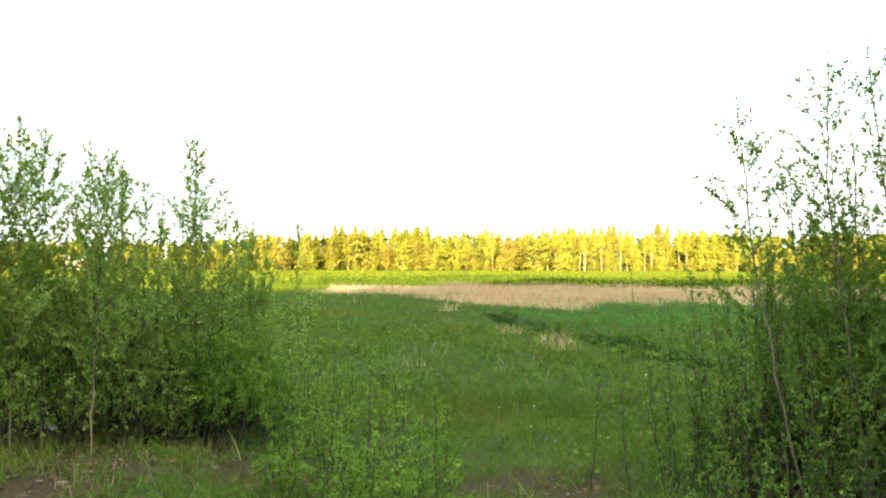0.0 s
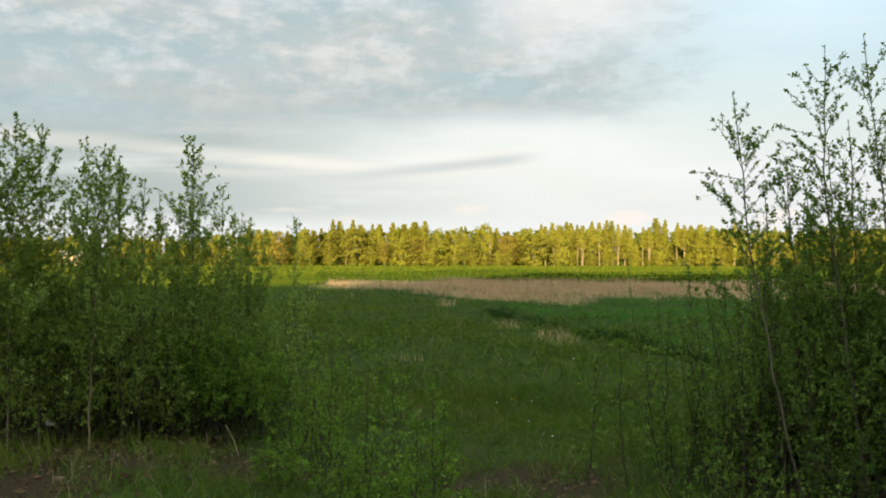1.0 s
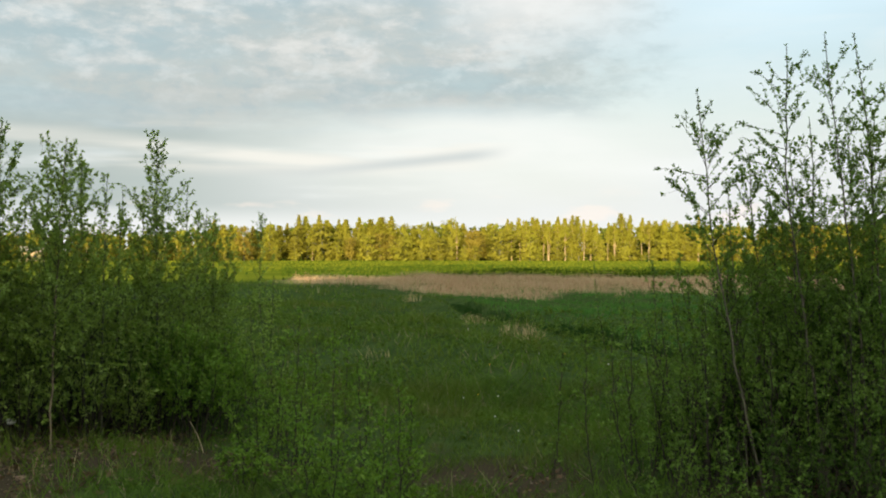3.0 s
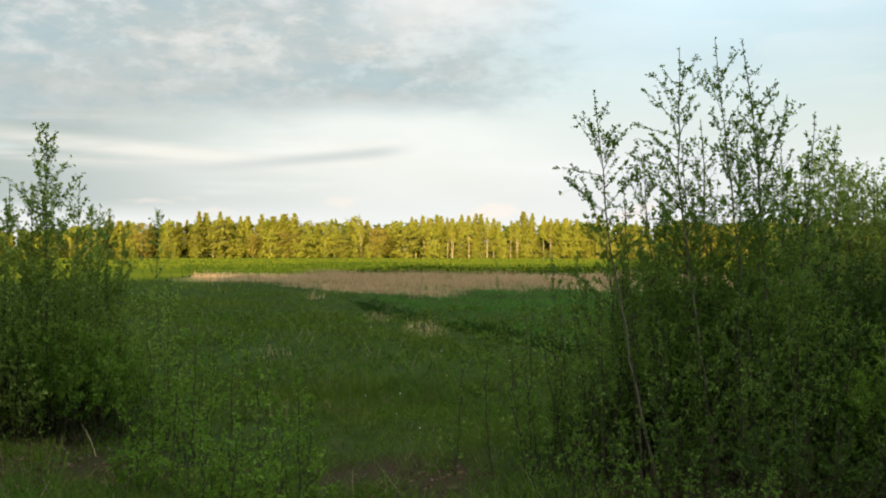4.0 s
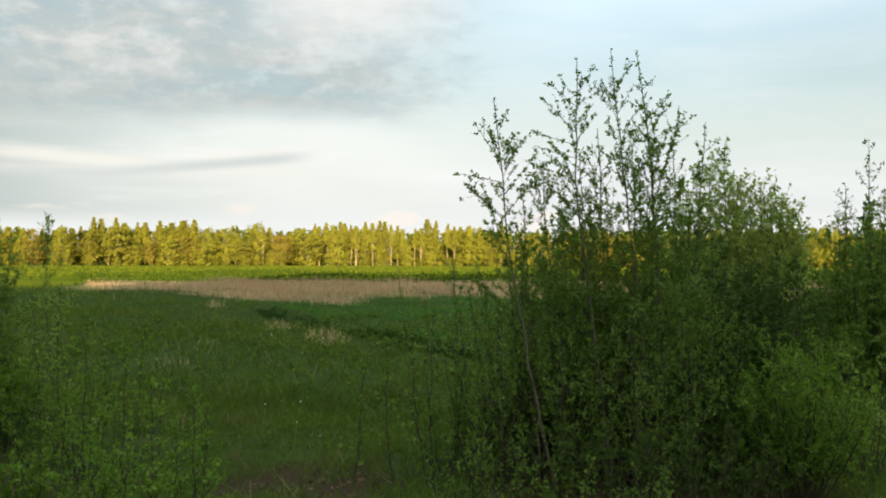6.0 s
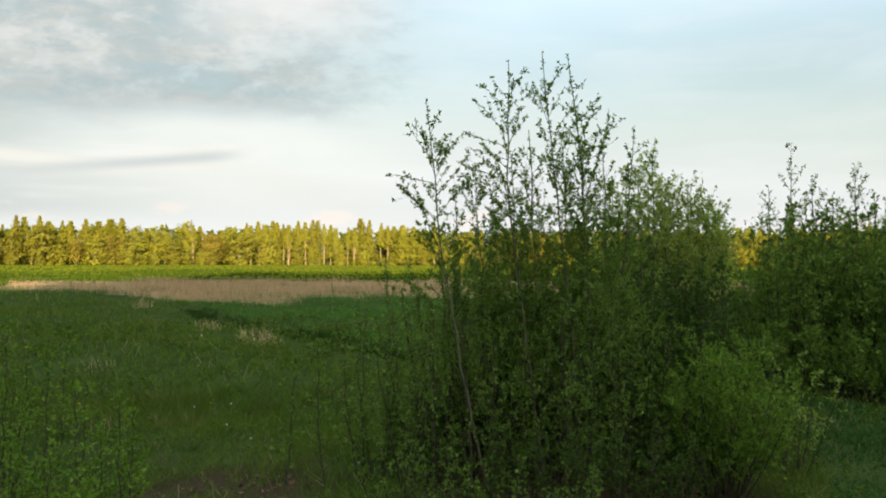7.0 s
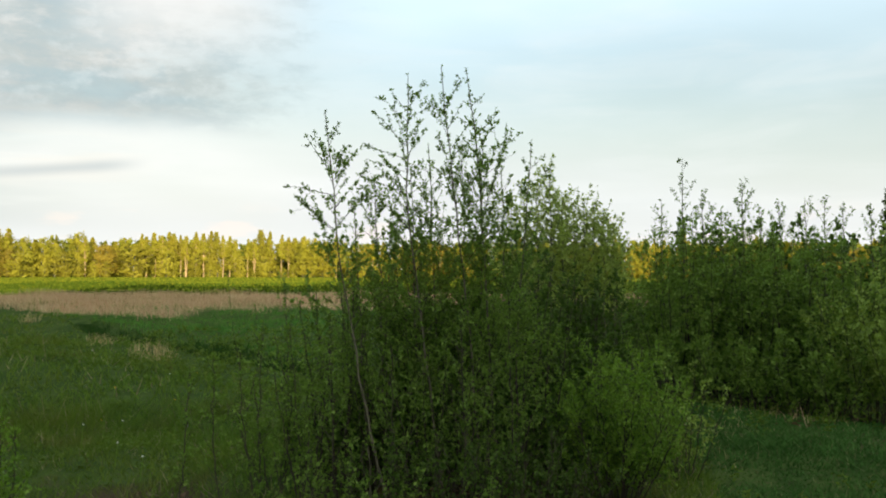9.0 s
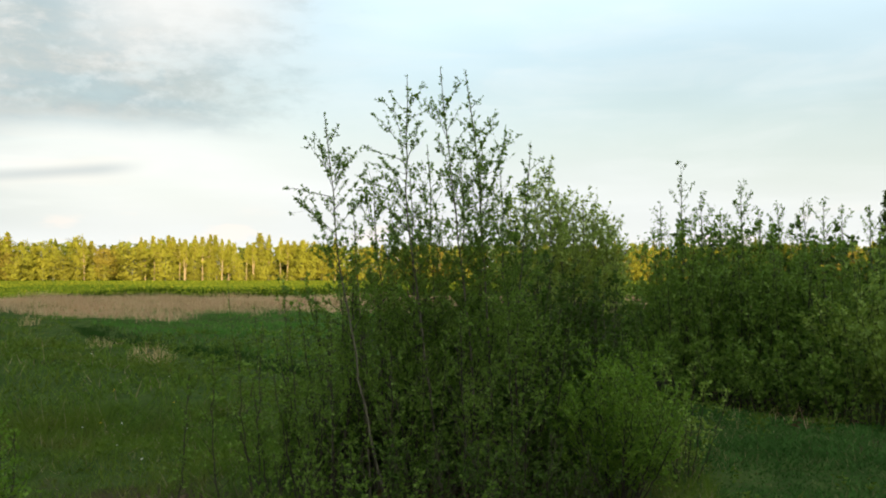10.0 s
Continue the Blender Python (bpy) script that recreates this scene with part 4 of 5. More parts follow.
def build_grass():
    m = Mesh()
    m.add(*blades(150000, meadow(3.6, 12.0), 0.15, 0.009, 1.2, 1))
    m.add(*blades(100000, meadow(12.0, 33.0), 0.18, 0.024, 1.1, 1))
    m.add(*blades(14000, all_round, 0.14, 0.010, 0.6, 1))
    m.add(*blades(24000, meadow(33.0, 50.0, 0.1), 0.16, 0.05, 0.5, 1))
    grass_thing("meadow_grass", "uneven rough green meadow grass in evening shade", m.mesh("meadow_grass", GRASS))
    m = Mesh()
    m.add(*blades(180000, meadow(4.0, 11.7, 1.0, True), 0.062, 0.019, 1.3, 1))
    grass_thing("mown_grass", "short dense green grass beside the thicket", m.mesh("mown_grass", GRASS_MOWN))
    m = Mesh()
    m.add(*blades(90000, meadow(11.7, 40.0, 0.6, True), 0.13, 0.022, 0.6, 1))
    grass_thing("lush_grass", "smooth lush green grass beyond the rut", m.mesh("lush_grass", GRASS_LUSH))

    def sedge(n):
        y = 15.5 + 14.5 * rng.uniform(size=n) ** 1.3
        x = rut_line(0.0 * y, y) + rng.normal(0.05, 0.20, n)
        ok = rng.uniform(size=n) < 0.5 + lumps(x, y, 1.1)
        return x[ok], y[ok], ((0.6 + 0.6 * lumps(x, y, 1.9)) * np.interp(y, (23, 29), (1.0, 0.35)))[ok]
    m = Mesh()
    m.add(*blades(11000, sedge, 0.17, 0.024, 0.7, 1))
    grass_thing("rut_sedge", "tall sedge lining a rut in the meadow, darkened for its shade", m.mesh("rut_sedge", GRASS_RUT_SHADE))

    def belt(n):
        x, y = wedge(-7.0, 62, 30.0, 66.0)(n)
        d, b = np.hypot(x, y), np.degrees(np.arctan2(x, y))
        near = np.interp(b, (-7.0, -6.2, -1.5, 2.5, 6.4, 9.1, 15.0, 62), (56, 49.5, 42.0, 35.5, 31.0, 35.0, 37.5, 38)) + 0.8 * np.sin(b * 1.3) + rng.normal(0, 0.8, n)
        ok = (d > near) & (d < 57 + 2 * np.sin(b * 0.7)) & (rng.uniform(size=n) < 0.15 + lumps(x, y, 0.35) * (0.4 + lumps(x + 5, y, 1.1)))
        return x[ok], y[ok], (0.7 + 0.6 * lumps(x, y, 0.5))[ok]
    m = Mesh()
    m.add(*blades(165000, belt, 0.33, 0.022, 0.8, 1))
    grass_thing("dead_grass_belt", "broad belt of pale dead grass across the meadow", m.mesh("dead_grass_belt", GRASS_DRY))

    def crop(n):
        x, y = wedge(-34, 62, 85.0, 246.0)(n)
        return x, y, 0.8 + 0.4 * lumps(x, y, 0.08)
    m = Mesh()
    m.add(*blades(26000, crop, 0.10, 0.30, 0.3, 1))
    grass_thing("field_grass", "sunlit green field in front of the woods", m.mesh("field_grass", GRASS_FIELD))


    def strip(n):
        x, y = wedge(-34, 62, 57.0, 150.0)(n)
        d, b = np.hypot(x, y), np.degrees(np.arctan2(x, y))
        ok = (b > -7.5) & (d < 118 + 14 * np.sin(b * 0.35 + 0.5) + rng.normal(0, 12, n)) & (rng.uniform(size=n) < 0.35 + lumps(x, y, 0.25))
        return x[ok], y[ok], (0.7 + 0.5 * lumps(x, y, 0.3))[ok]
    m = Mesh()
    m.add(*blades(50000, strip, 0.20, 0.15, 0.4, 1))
    grass_thing("deep_green_strip", "strip of deeper green grass beyond the dead belt, its colour partly shade", m.mesh("deep_green_strip", GRASS_STRIP))


def build_leaf_litter():
    """Dead leaves and twig bits on bare soil and under the bushes."""
    spots = ((-2.75, 6.2, 0.9, 500), (-2.6, 7.1, 0.9, 400), (-1.5, 7.3, 0.8, 300), (0.40, 6.3, 0.8, 350), (-3.2, 7.8, 1.2, 600), (-1.9, 8.4, 1.0, 400), (2.6, 5.4, 0.9, 450), (3.4, 5.8, 0.8, 350), (7.6, 8.4, 1.5, 500))
    m = Mesh()
    for x0, y0, r, n in spots:
        a, q = rng.uniform(0, 2 * np.pi, n), r * np.sqrt(rng.uniform(0, 1, n))
        x, y = x0 + q * np.cos(a), y0 + q * np.sin(a)
        p = np.stack([x, y, height_at(x, y) + rng.uniform(0.004, 0.03, n)], 1)
        m.leaves(p, rng.normal(0, 1, (n, 3)) * (1, 1, 0.15), rng.choice((0.03, 0.045, 0.09), n, p=(0.5, 0.35, 0.15)), 0.45)
    tagged(new("leaf_litter", m.mesh("leaf_litter", LITTER)), "brown dead leaves and twig bits on bare soil", "leaf litter", kind="stuff")


def build_herbs():
    """Low broad-leaved weeds between the blades."""
    area = wedge(-34, 60, 4.5, 24.0)
    x, y = area(4600)
    ok = (lumps(x + 3, y, 1.3) > rng.uniform(0.1, 0.75, len(x))) & (bare(x, y) > 0.75)
    x, y = x[ok], y[ok]
    z = height_at(x, y)
    m = Mesh()
    n = 16
    h = rng.uniform(0.05, 0.26, len(x)) * (0.5 + lumps(x, y, 0.8))
    p = np.repeat(np.stack([x, y, z], 1), n, 0)
    q = rng.uniform(0.1, 1, len(p))
    p[:, 2] += np.repeat(h, n) * q
    p[:, :2] += rng.normal(0, 0.035, (len(p), 2))
    w = rng.normal(0, 1, (len(p), 3)) * (1, 1, 0.5) + (0, 0, 0.35)
    m.leaves(p, w, 0.030 + 0.0022 * np.hypot(p[:, 0], p[:, 1]), 0.45)
    tagged(new("meadow_weeds", m.mesh("meadow_weeds", LEAF_WEED)), "low broad-leaved green weeds among the grass", "weeds", kind="stuff")


def dry_tufts(tufts):
    """Tufts of last year's grass."""
    m = Mesh()
    for b, d, h, r, count in tufts:
        x0, y0 = at(b, d)

        def pick(n):
            a, q = rng.uniform(0, 2 * np.pi, n), r * np.sqrt(rng.uniform(0, 1, n))
            return x0 + q * np.cos(a), y0 + q * np.sin(a), 1.15 - 0.5 * (q / r) ** 2
        m.add(*blades(count, pick, h, 0.0006 * d if d > 10 else 0.0032, 0.7, 2))
    tagged(new("dry_grass_tufts", m.mesh("dry_grass_tufts", STRAW)), "tufts of straw-coloured dead grass in the meadow", "grass tufts", kind="stuff")


LITTER = leaf_material("dead_leaf", (0.050, 0.032, 0.018), (0.120, 0.078, 0.044), (0.180, 0.130, 0.075), share=0.1)
build_grass()
build_herbs()
build_leaf_litter()
dry_tufts(((6.75, 18.1, 0.32, 0.40, 90), (7.2, 17.6, 0.24, 0.40, 60), (4.5, 24.0, 0.28, 0.40, 60), (3.9, 24.6, 0.24, 0.3, 40), (0.3, 29.0, 0.30, 0.3, 40), (4.0, 20.5, 0.20, 0.25, 24), (-2.2, 14.0, 0.20, 0.3, 30),
           (-20.0, 6.9, 0.22, 0.2, 14), (-17.8, 7.2, 0.2, 0.2, 12), (-2.0, 9.5, 0.22, 0.3, 20), (-21.5, 7.0, 0.22, 0.2, 10)))
dry_tufts(((38.6, 8.4, 0.13, 0.40, 50), (39.6, 8.9, 0.13, 0.45, 50), (40.6, 9.6, 0.12, 0.45, 40), (37.8, 7.6, 0.12, 0.40, 30), (42.4, 10.6, 0.14, 0.40, 30), (44.6, 10.7, 0.14, 0.45, 30), (46.6, 10.4, 0.12, 0.40, 24)))


# ---- woods at the far side of the field ----
def crown_tree(name, high, wide, base, cards, size, leaf, bark, trunk_r, shape, lean=0.0, limbs=22, forks=1):
    """A grown tree: trunk or forked trunks, limbs, and a crown of many small sprays."""
    t, c = Mesh(), Mesh()
    for k in range(forks):
        off = (k - (forks - 1) / 2) * wide * 0.35
        tall = high * (1 - 0.08 * abs(k - (forks - 1) / 2))
        line = bend([(off * 0.3, 0, -0.2), (off * 0.8 + lean * 0.4, rng.normal(0, 0.1), tall * 0.5), (off + lean, rng.normal(0, 0.15), tall)], 9)
        t.tube(line, trunk_r, 0.03, 6)
        for i in range(limbs):
            u = base + (1 - base) * (i + rng.uniform(0, 1)) / limbs
            f = min(u, 0.999) * 8
            m = int(f)
            p0 = line[m] + (line[m + 1] - line[m]) * (f - m)
            v = (u - base) / (1 - base)
            if shape == "spire":
                r = wide * (1 - v) * rng.uniform(0.75, 1.1) + 0.12
                el = radians(rng.uniform(-15, 8))
            elif shape == "column":
                r = wide * 1.4 * (1 - v) ** 1.2 * min(1.15, 0.55 + 2.6 * v) * rng.uniform(0.55, 1.25) + 0.05
                el = radians(rng.uniform(20, 55) + 25 * v ** 2)
            else:
                r = wide * math.sqrt(max(0.05, 1 - (2 * v - 0.75) ** 2 * 0.6)) * rng.uniform(0.6, 1.1)
                el = radians(rng.uniform(0, 50))
            az = i * 2.4 + rng.uniform(-0.4, 0.4)
            out = np.array((math.cos(az) * math.cos(el), math.sin(az) * math.cos(el), math.sin(el)))
            tip = p0 + out * r
            t.tube(np.stack([p0, (p0 + tip) / 2 + (0, 0, 0.06 * r), tip]), 0.035, 0.012, 3)
            n = int(cards / limbs / forks)
            q = rng.uniform(0.2, 1.08, n) ** 0.7
            p = p0 + (tip - p0) * q[:, None] + rng.normal(0, 0.05 + 0.15 * r, (n, 3)) * (1, 1, 0.8 if shape != "spire" else 0.4)
            w = rng.normal(0, 0.55, (n, 3)) + (0, 0, 1.0 if shape != "spire" else -0.6)
            mid = np.array((line[m][0], line[m][1], 0.0))
            face = (p - mid) * (1, 1, 0)
            face = face / (np.linalg.norm(face, axis=1, keepdims=True) + 0.3) + (0, 0, 0.25)
            c.leaves(p - (0, 0, 0.3 * size), w, size * 1.2 * (1.0 - 0.4 * v), 0.55, 0.12, face, 0.22)
    return t.mesh("trunk", bark, True), c.mesh("crown", leaf)


def forest_edge():
    kinds = {}

    def kind(key, name, label, *args, **more):
        t, c = crown_tree(name, *args, **more)
        kinds[key] = (name, label, t, c)

    lb = "slender young birch with pale trunk and fresh leaves in low sun"
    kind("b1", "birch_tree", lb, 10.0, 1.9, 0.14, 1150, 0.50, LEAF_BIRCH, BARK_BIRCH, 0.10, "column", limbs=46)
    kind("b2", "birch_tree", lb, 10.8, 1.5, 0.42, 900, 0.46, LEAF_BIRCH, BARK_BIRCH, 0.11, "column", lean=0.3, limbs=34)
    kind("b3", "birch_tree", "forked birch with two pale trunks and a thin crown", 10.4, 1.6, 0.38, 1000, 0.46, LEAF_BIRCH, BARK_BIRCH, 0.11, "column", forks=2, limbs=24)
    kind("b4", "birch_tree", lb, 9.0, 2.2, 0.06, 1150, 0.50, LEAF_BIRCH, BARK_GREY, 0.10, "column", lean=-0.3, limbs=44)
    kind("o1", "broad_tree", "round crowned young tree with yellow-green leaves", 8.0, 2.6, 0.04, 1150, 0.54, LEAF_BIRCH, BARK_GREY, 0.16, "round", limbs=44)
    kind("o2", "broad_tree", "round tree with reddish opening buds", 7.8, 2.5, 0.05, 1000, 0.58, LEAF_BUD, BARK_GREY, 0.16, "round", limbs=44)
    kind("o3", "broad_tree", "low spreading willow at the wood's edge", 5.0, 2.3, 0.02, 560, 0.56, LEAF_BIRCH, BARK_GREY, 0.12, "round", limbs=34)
    kind("s1", "spruce_tree", "dark spruce spire among the birches", 10.6, 1.5, 0.1, 850, 0.60, LEAF_SPRUCE, BARK_SPRUCE, 0.15, "spire", limbs=60)
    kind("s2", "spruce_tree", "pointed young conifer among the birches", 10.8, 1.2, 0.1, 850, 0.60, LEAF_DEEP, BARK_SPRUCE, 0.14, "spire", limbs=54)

    def stand_tree(key, b, d, scale, turn, wide=1.3):
        name, label, t, c = kinds[key]
        x, y = at(b, d)
        ob = tagged(new(name), label, "tree", "trees of the far wood")
        ob.location, ob.scale, ob.rotation_euler = (x, y, float(height_at(x, y))), (scale * wide * rng.uniform(0.9, 1.15), scale * wide * rng.uniform(0.9, 1.15), scale), (0, 0, turn)
        part("trunk", t, ob)
        part("crown", c, ob)

    def ridge(b):
        """The skyline's slow rise and fall along the wood."""
        return (1.0 - 0.28 * min(1.0, max(0.0, (-9.0 - b) / 5.0))) * (1.0 + 0.07 * math.sin(b * 0.9 + 0.6) + 0.05 * math.sin(b * 2.3) + 0.03 * math.sin(b * 5.1 + 1.0))

    for gap in (-10.3, -10.9, -9.6):
        stand_tree("o1", gap, 254, 0.75, gap)
    for b, d, k in ((34.9, 242, 0.85), (35.5, 243, 1.0), (36.1, 242, 0.95), (36.8, 244, 0.9)):
        stand_tree("o1", b, d, k, b)
    # the trees that stand out along the wood: bearing and height
    pointed = ((-11.4, 10.5), (-10.8, 9.3), (-9.2, 8.9), (-7.7, 9.1), (-6.5, 11.9), (-6.0, 11.7), (-5.3, 11.9), (-4.7, 10.7), (-4.1, 10.9), (-3.7, 10.9), (-2.9, 11.3), (-2.1, 10.9), (-1.7, 11.3),
               (-1.4, 11.5), (-1.0, 11.7), (0.3, 9.2), (3.4, 9.9), (4.6, 8.9), (7.6, 11.5), (7.9, 11.1), (9.9, 11.9), (10.3, 11.7), (11.0, 10.5), (12.9, 12.3), (13.3, 11.9), (14.9, 10.3))
    slim = ((-5.7, 9.5), (3.0, 10.3), (6.1, 10.7), (6.3, 10.5), (6.8, 11.1), (7.1, 10.9), (8.2, 10.5), (8.5, 10.7), (9.1, 11.3), (9.5, 11.5), (10.6, 10.5), (11.3, 10.1), (12.0, 9.7), (12.4, 10.1),
            (14.0, 10.9), (14.4, 10.7))
    rounded = ((-10.2, 8.1), (-8.2, 8.5), (-6.7, 7.7), (-3.1, 7.7), (-0.2, 9.1), (0.8, 9.1), (1.4, 8.1), (2.6, 10.4), (5.1, 9.1), (15.4, 9.7))
    bushy = ((-5.1, 8.7), (-4.2, 4.5), (-2.4, 6.5), (5.6, 7.3), (7.4, 5.9), (9.0, 5.3), (-0.6, 5.0), (1.9, 5.5), (11.6, 4.8), (13.0, 4.6))
    budding = ((-9.7, 8.5), (-1.7, 6.9), (-1.0, 6.3), (3.8, 7.3), (4.2, 7.7), (-3.4, 5.7))
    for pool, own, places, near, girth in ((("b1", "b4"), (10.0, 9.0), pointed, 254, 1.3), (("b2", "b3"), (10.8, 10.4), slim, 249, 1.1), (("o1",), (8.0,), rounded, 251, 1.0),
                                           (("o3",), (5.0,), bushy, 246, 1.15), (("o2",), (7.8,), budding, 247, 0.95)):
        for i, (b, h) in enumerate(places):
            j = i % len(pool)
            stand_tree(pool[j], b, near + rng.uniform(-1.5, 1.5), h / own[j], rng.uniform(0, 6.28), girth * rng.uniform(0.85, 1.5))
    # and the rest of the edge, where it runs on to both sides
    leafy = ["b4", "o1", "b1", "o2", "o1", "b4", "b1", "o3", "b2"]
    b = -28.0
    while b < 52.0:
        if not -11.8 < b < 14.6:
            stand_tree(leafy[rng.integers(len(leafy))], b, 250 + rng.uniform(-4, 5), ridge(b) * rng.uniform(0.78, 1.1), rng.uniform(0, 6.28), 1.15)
        b += rng.uniform(0.45, 1.0)
    b = -28.0
    while b < 52.0:
        pick = rng.integers(10)
        key = "s1" if pick < 3 else ("s2" if pick < 6 else "b1")
        stand_tree(key, b, 260 + rng.uniform(-2, 3), ridge(b) * rng.uniform(0.80, 0.94), rng.uniform(0, 6.28), 1.2)
        b += rng.uniform(0.6, 1.2)
    b = -28.0
    while b < 52.0:
        stand_tree("o3", b, 245 + rng.uniform(-1.5, 1.5), rng.uniform(0.25, 0.75), rng.uniform(0, 6.28), 1.35)
        b += rng.uniform(0.5, 1.6)
    b = -28.0
    while b < 52.0:
        stand_tree("o3", b, 256 + rng.uniform(-1.0, 1.0), rng.uniform(0.7, 1.0), rng.uniform(0, 6.28), 1.4)
        b += rng.uniform(1.1, 1.9)


def wood_mass(name, label, b0, b1, d0, d1, count, low, high, size, leaf, trunks, drop=0.0, thin=0.0):
    """Trees too many to count, as one thing: trunks and sprays of leaves."""
    c = Mesh()
    b, d = np.radians(rng.uniform(b0, b1, trunks)), rng.uniform(d0, d1, trunks)
    tx, ty = d * np.sin(b), d * np.cos(b)
    # drop: lower to the left behind, to shape the shade's edge on the belt
    th = rng.uniform(low, high, trunks) * (1.0 - thin * np.clip((-9.0 - np.degrees(b)) / 5.0, 0, 1)) * (1.0 - drop * np.clip((np.degrees(b) - 195.5) / 4.0, 0, 1))
    n = count // trunks
    for x, y, h in zip(tx, ty, th):
        q = rng.uniform(0.05, 1.0, n)
        r = h * 0.16 * np.sqrt(np.clip(1.05 - np.abs(2 * q - 0.8) ** 2.2 * 0.55, 0.03, 1))
        a, s = rng.uniform(0, 2 * np.pi, n), np.sqrt(rng.uniform(0.1, 1, n))
        p = np.stack([x + r * s * np.cos(a), y + r * s * np.sin(a), h * q - 0.6 * (np.hypot(x, y) > 200)], 1)
        c.leaves(p, rng.normal(0, 1, (n, 3)), size, 0.75, 0.3)
    tagged(new(name, c.mesh(name, leaf)), label, "woods", kind="stuff")


forest_edge()
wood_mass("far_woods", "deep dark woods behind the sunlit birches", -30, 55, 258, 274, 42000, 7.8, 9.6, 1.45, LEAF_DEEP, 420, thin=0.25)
# unseen woods, added only to block the sun over the meadow
wood_mass("shading_woods", "unseen tall woods added behind the viewer to shade the meadow", 120, 250, 62, 86, 40000, 16.6, 19.6, 2.6, LEAF_ALDER_SHADE, 330, 0.30)


def lone_spruce(b, d, scale):
    t, c = crown_tree("dark_spruce", 5.6, 1.3, 0.06, 2600, 0.26, LEAF_SPRUCE, BARK_SPRUCE, 0.09, "spire", limbs=70)
    ob = tagged(new("dark_spruce"), "dark young spruce beyond the thicket", "tree", "spruces beyond the thicket")
    ob.location, ob.scale = (*at(b, d), 0), (scale, scale, scale)
    part("trunk", t, ob)
    part("crown", c, ob)


lone_spruce(49.3, 38.0, 0.84)
lone_spruce(51.2, 40.0, 0.95)


# ---- a farm building in the woods, small and far ----
def plain_material(name, base, other, scale, rough=0.8):
    k = Nodes(name)
    n = k.noise(scale, 4.0)
    return k.surface(k.mix(k.ramp(n, 0.35, 0.65), base, other), rough, k.bump(n, 0.3, 0.01))


def box_mesh(name, sx, sy, sz, material, bevel=0.0):
    bm = bmesh.new()
    bmesh.ops.create_cube(bm, size=1.0)
    bmesh.ops.scale(bm, vec=(sx, sy, sz), verts=bm.verts)
    if bevel:
        bmesh.ops.bevel(bm, geom=bm.edges[:], offset=bevel, segments=1, affect="EDGES")
    me = bpy.data.meshes.new(name)
    bm.to_mesh(me)
    bm.free()
    me.materials.append(material)
    return me


def far_barn(b, d):
    plaster = plain_material("pale_plaster", (0.52, 0.40, 0.24), (0.43, 0.33, 0.20), 1.5)
    sheet = plain_material("grey_roof_sheet", (0.22, 0.21, 0.20), (0.30, 0.27, 0.24), 2.0)
    dark = plain_material("dark_window", (0.05, 0.05, 0.06), (0.08, 0.08, 0.09), 2.0, 0.3)
    ob = tagged(new("barn"), "small pale plastered barn at the edge of the far woods", "barn")
    ob.location, ob.rotation_euler, ob.scale = (*at(b, d), -0.65), (0, 0, -radians(b) + 0.3), (0.75, 0.75, 0.9)
    wall = part("wall", box_mesh("wall", 7.0, 4.5, 2.6, plaster), ob)
    wall.location = (0, 0, 1.3)
    for side in (-1, 1):
        slab = part("roof", box_mesh("roof", 7.6, 2.9, 0.14, sheet), ob)
        slab.location, slab.rotation_euler = (0, side * 1.25, 3.25), (-side * radians(28), 0, 0)
        gable = bmesh.new()
        corners = [gable.verts.new(v) for v in ((side * 3.47, -2.2, 2.6), (side * 3.47, 2.2, 2.6), (side * 3.47, 0, 3.75), (side * 3.32, -2.2, 2.6), (side * 3.32, 2.2, 2.6), (side * 3.32, 0, 3.75))]
        for f in ((0, 1, 2), (5, 4, 3), (0, 3, 4, 1), (1, 4, 5, 2), (2, 5, 3, 0)):
            gable.faces.new([corners[i] for i in f])
        me = bpy.data.meshes.new("gable")
        gable.to_mesh(me)
        gable.free()
        me.materials.append(plaster)
        part("gable", me, ob)
    for x in (-2.2, 0.3, 2.4):
        w = part("window", box_mesh("window", 0.9, 0.08, 0.9, dark), ob)
        w.location = (x, -2.27, 1.5)


far_barn(-21.3, 249.0)


# ---- small things in the grass ----
def litter():
    """A crumpled white plastic scrap under the shrubs."""
    white = plain_material("white_plastic", (0.75, 0.75, 0.74), (0.62, 0.62, 0.60), 30.0, 0.4)
    bm = bmesh.new()
    bmesh.ops.create_icosphere(bm, subdivisions=3, radius=0.045)
    for v in bm.verts:
        v.co *= 1.0 + 0.55 * noise.noise(v.co * 22.0)
        v.co.z *= 0.55
    me = bpy.data.meshes.new("plastic_scrap")
    bm.to_mesh(me)
    bm.free()
    me.materials.append(white)
    x, y = at(-22.35, 8.7)
    ob = tagged(new("plastic_scrap", me), "crumpled white plastic scrap lying under the young trees", "litter")
    ob.location = (x, y, float(height_at(x, y)) + 0.10)


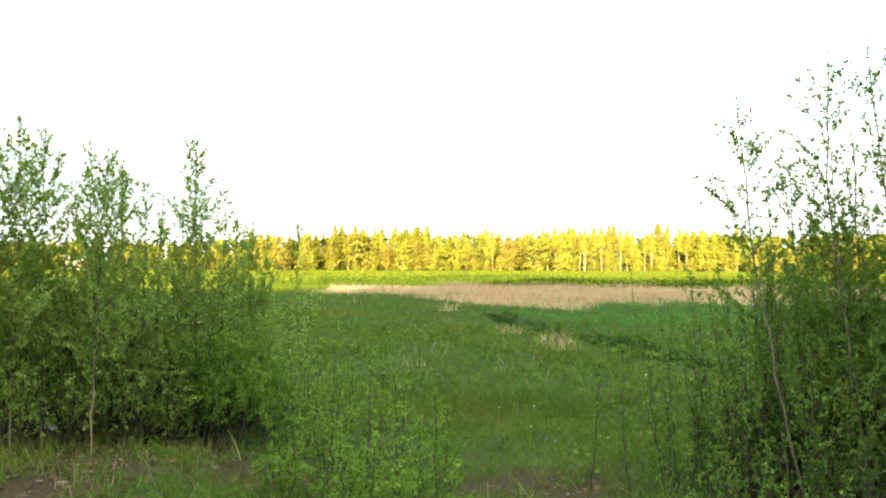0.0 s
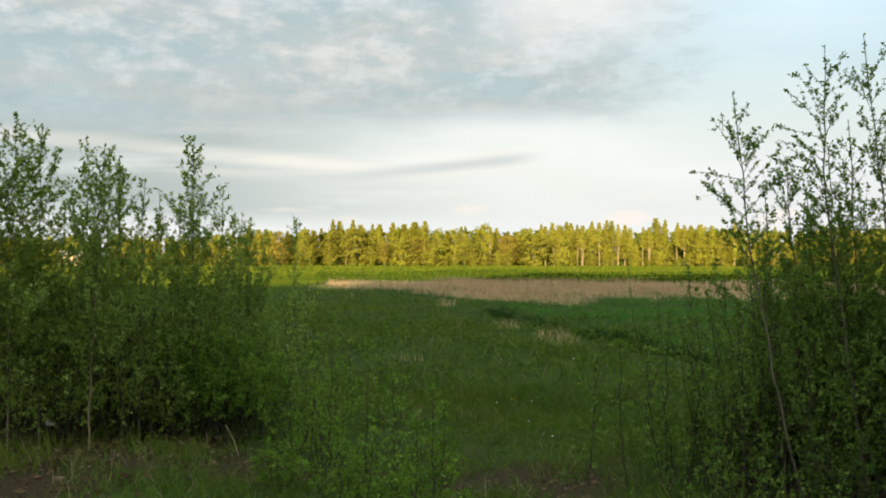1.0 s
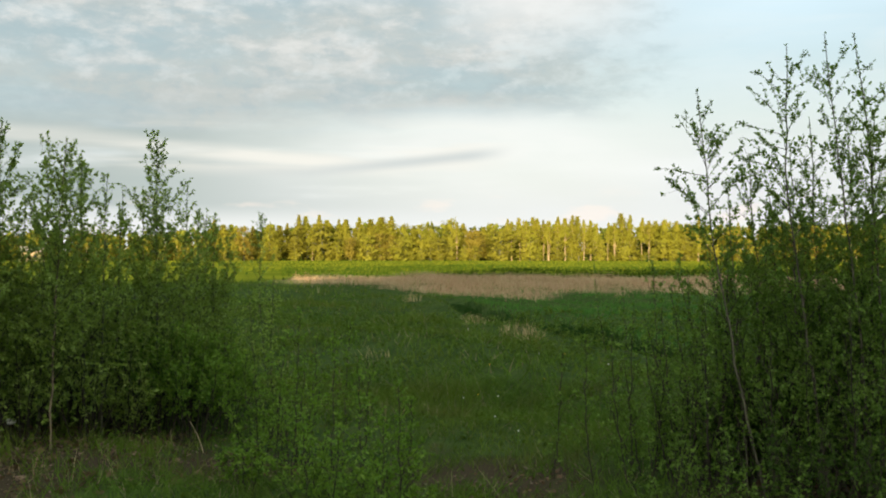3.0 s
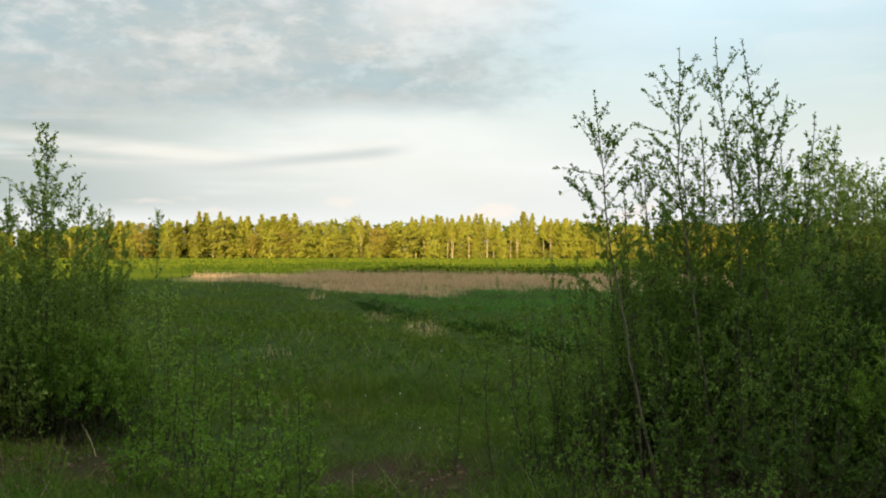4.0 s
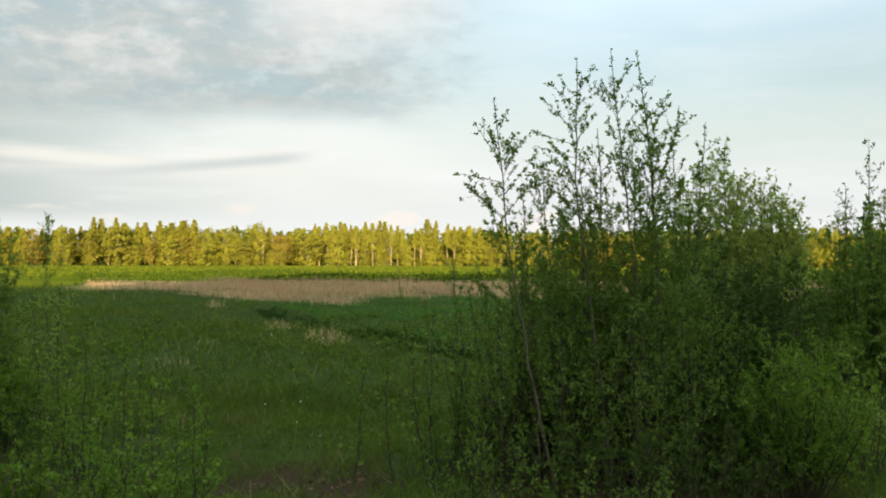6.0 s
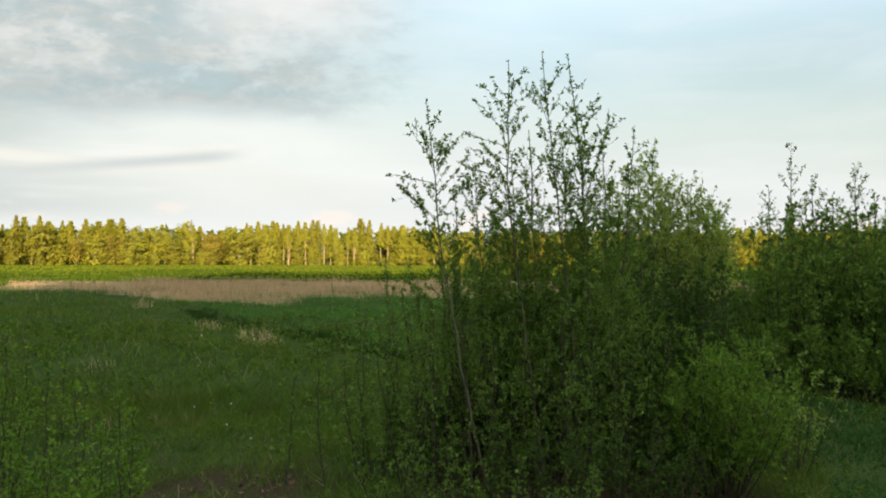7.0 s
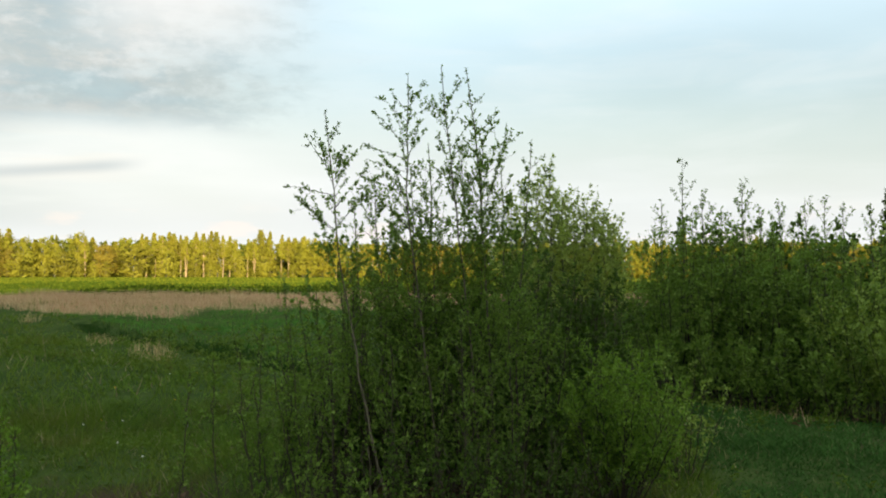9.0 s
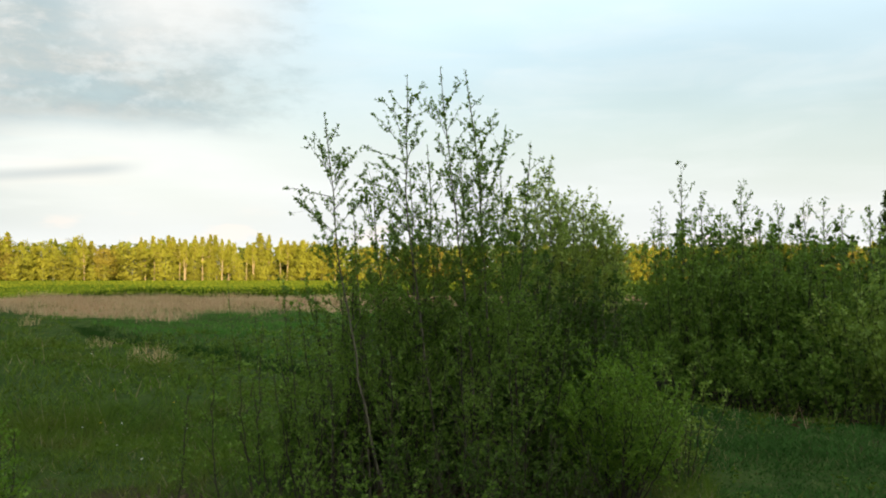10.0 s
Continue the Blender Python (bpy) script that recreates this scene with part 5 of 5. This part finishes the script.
def leaning_stalk(b, d, high, lean, thick=0.006):
    straw = BARK_STRAW
    x, y = at(b, d)
    m = Mesh()
    m.tube(bend([(0, 0, -0.05), (lean * 0.4, 0.02, high * 0.5), (lean, 0.03, high)], 7), thick, thick * 0.4, 5)
    ob = tagged(new("dry_stalk", m.mesh("dry_stalk", straw, True)), "dead straw-coloured stalk standing in the grass", "stalk", "dead stalks")
    ob.location = (x, y, float(height_at(x, y)))


BARK_STRAW = bark_material("straw_stalk", (0.40, 0.33, 0.20), (0.28, 0.22, 0.13), 40.0)


def dandelion(b, d, high, yellow):
    x, y = at(b, d)
    ob = tagged(new("dandelion"), "yellow dandelion in flower in the grass" if yellow else "white seeding dandelion clock in the grass", "flower", "yellow dandelions" if yellow else "dandelion clocks")
    ob.location = (x, y, float(height_at(x, y)))
    m = Mesh()
    m.tube(bend([(0, 0, -0.02), (0.01, 0.0, high * 0.5), (0.02, 0.01, high)], 5), 0.003, 0.0025, 5)
    part("stem", m.mesh("stem", LEAF_FRESH, True), ob)
    h = Mesh()
    n = 60
    if yellow:
        w = rng.normal(0, 1, (n, 3)) * (1, 1, 0.25) + (0, 0, 0.35)
        h.leaves(np.tile((0.02, 0.01, high), (n, 1)), w, 0.012, 0.3)
    else:
        w = rng.normal(0, 1, (n, 3))
        h.leaves(np.tile((0.02, 0.01, high + 0.015), (n, 1)), w, 0.010, 0.3)
    part("flower_head", h.mesh("flower_head", PETAL if yellow else FLUFF), ob)


PETAL = plain_material("dandelion_petal", (0.75, 0.52, 0.02), (0.68, 0.42, 0.02), 80.0, 0.6)
FLUFF = plain_material("seed_fluff", (0.72, 0.72, 0.68), (0.60, 0.60, 0.56), 80.0, 0.9)
litter()
leaning_stalk(-11.9, 8.1, 0.26, -0.13, 0.005)
leaning_stalk(45.0, 9.9, 0.26, -0.10, 0.004)
for b, d, h in ((4.9, 12.2, 0.16), (4.2, 11.0, 0.12), (8.2, 11.6, 0.12), (-3.0, 10.5, 0.12), (12.4, 10.4, 0.14), (9.4, 14.0, 0.12), (14.6, 12.8, 0.12)):
    dandelion(b, d, h, True)
for b, d, h in ((3.3, 9.6, 0.20), (5.4, 9.9, 0.22), (7.9, 12.5, 0.22), (5.2, 8.2, 0.18), (9.0, 9.2, 0.2), (3.6, 15.0, 0.25), (6.6, 7.6, 0.18),
                (12.0, 11.5, 0.22)):
    dandelion(b, d, h, False)
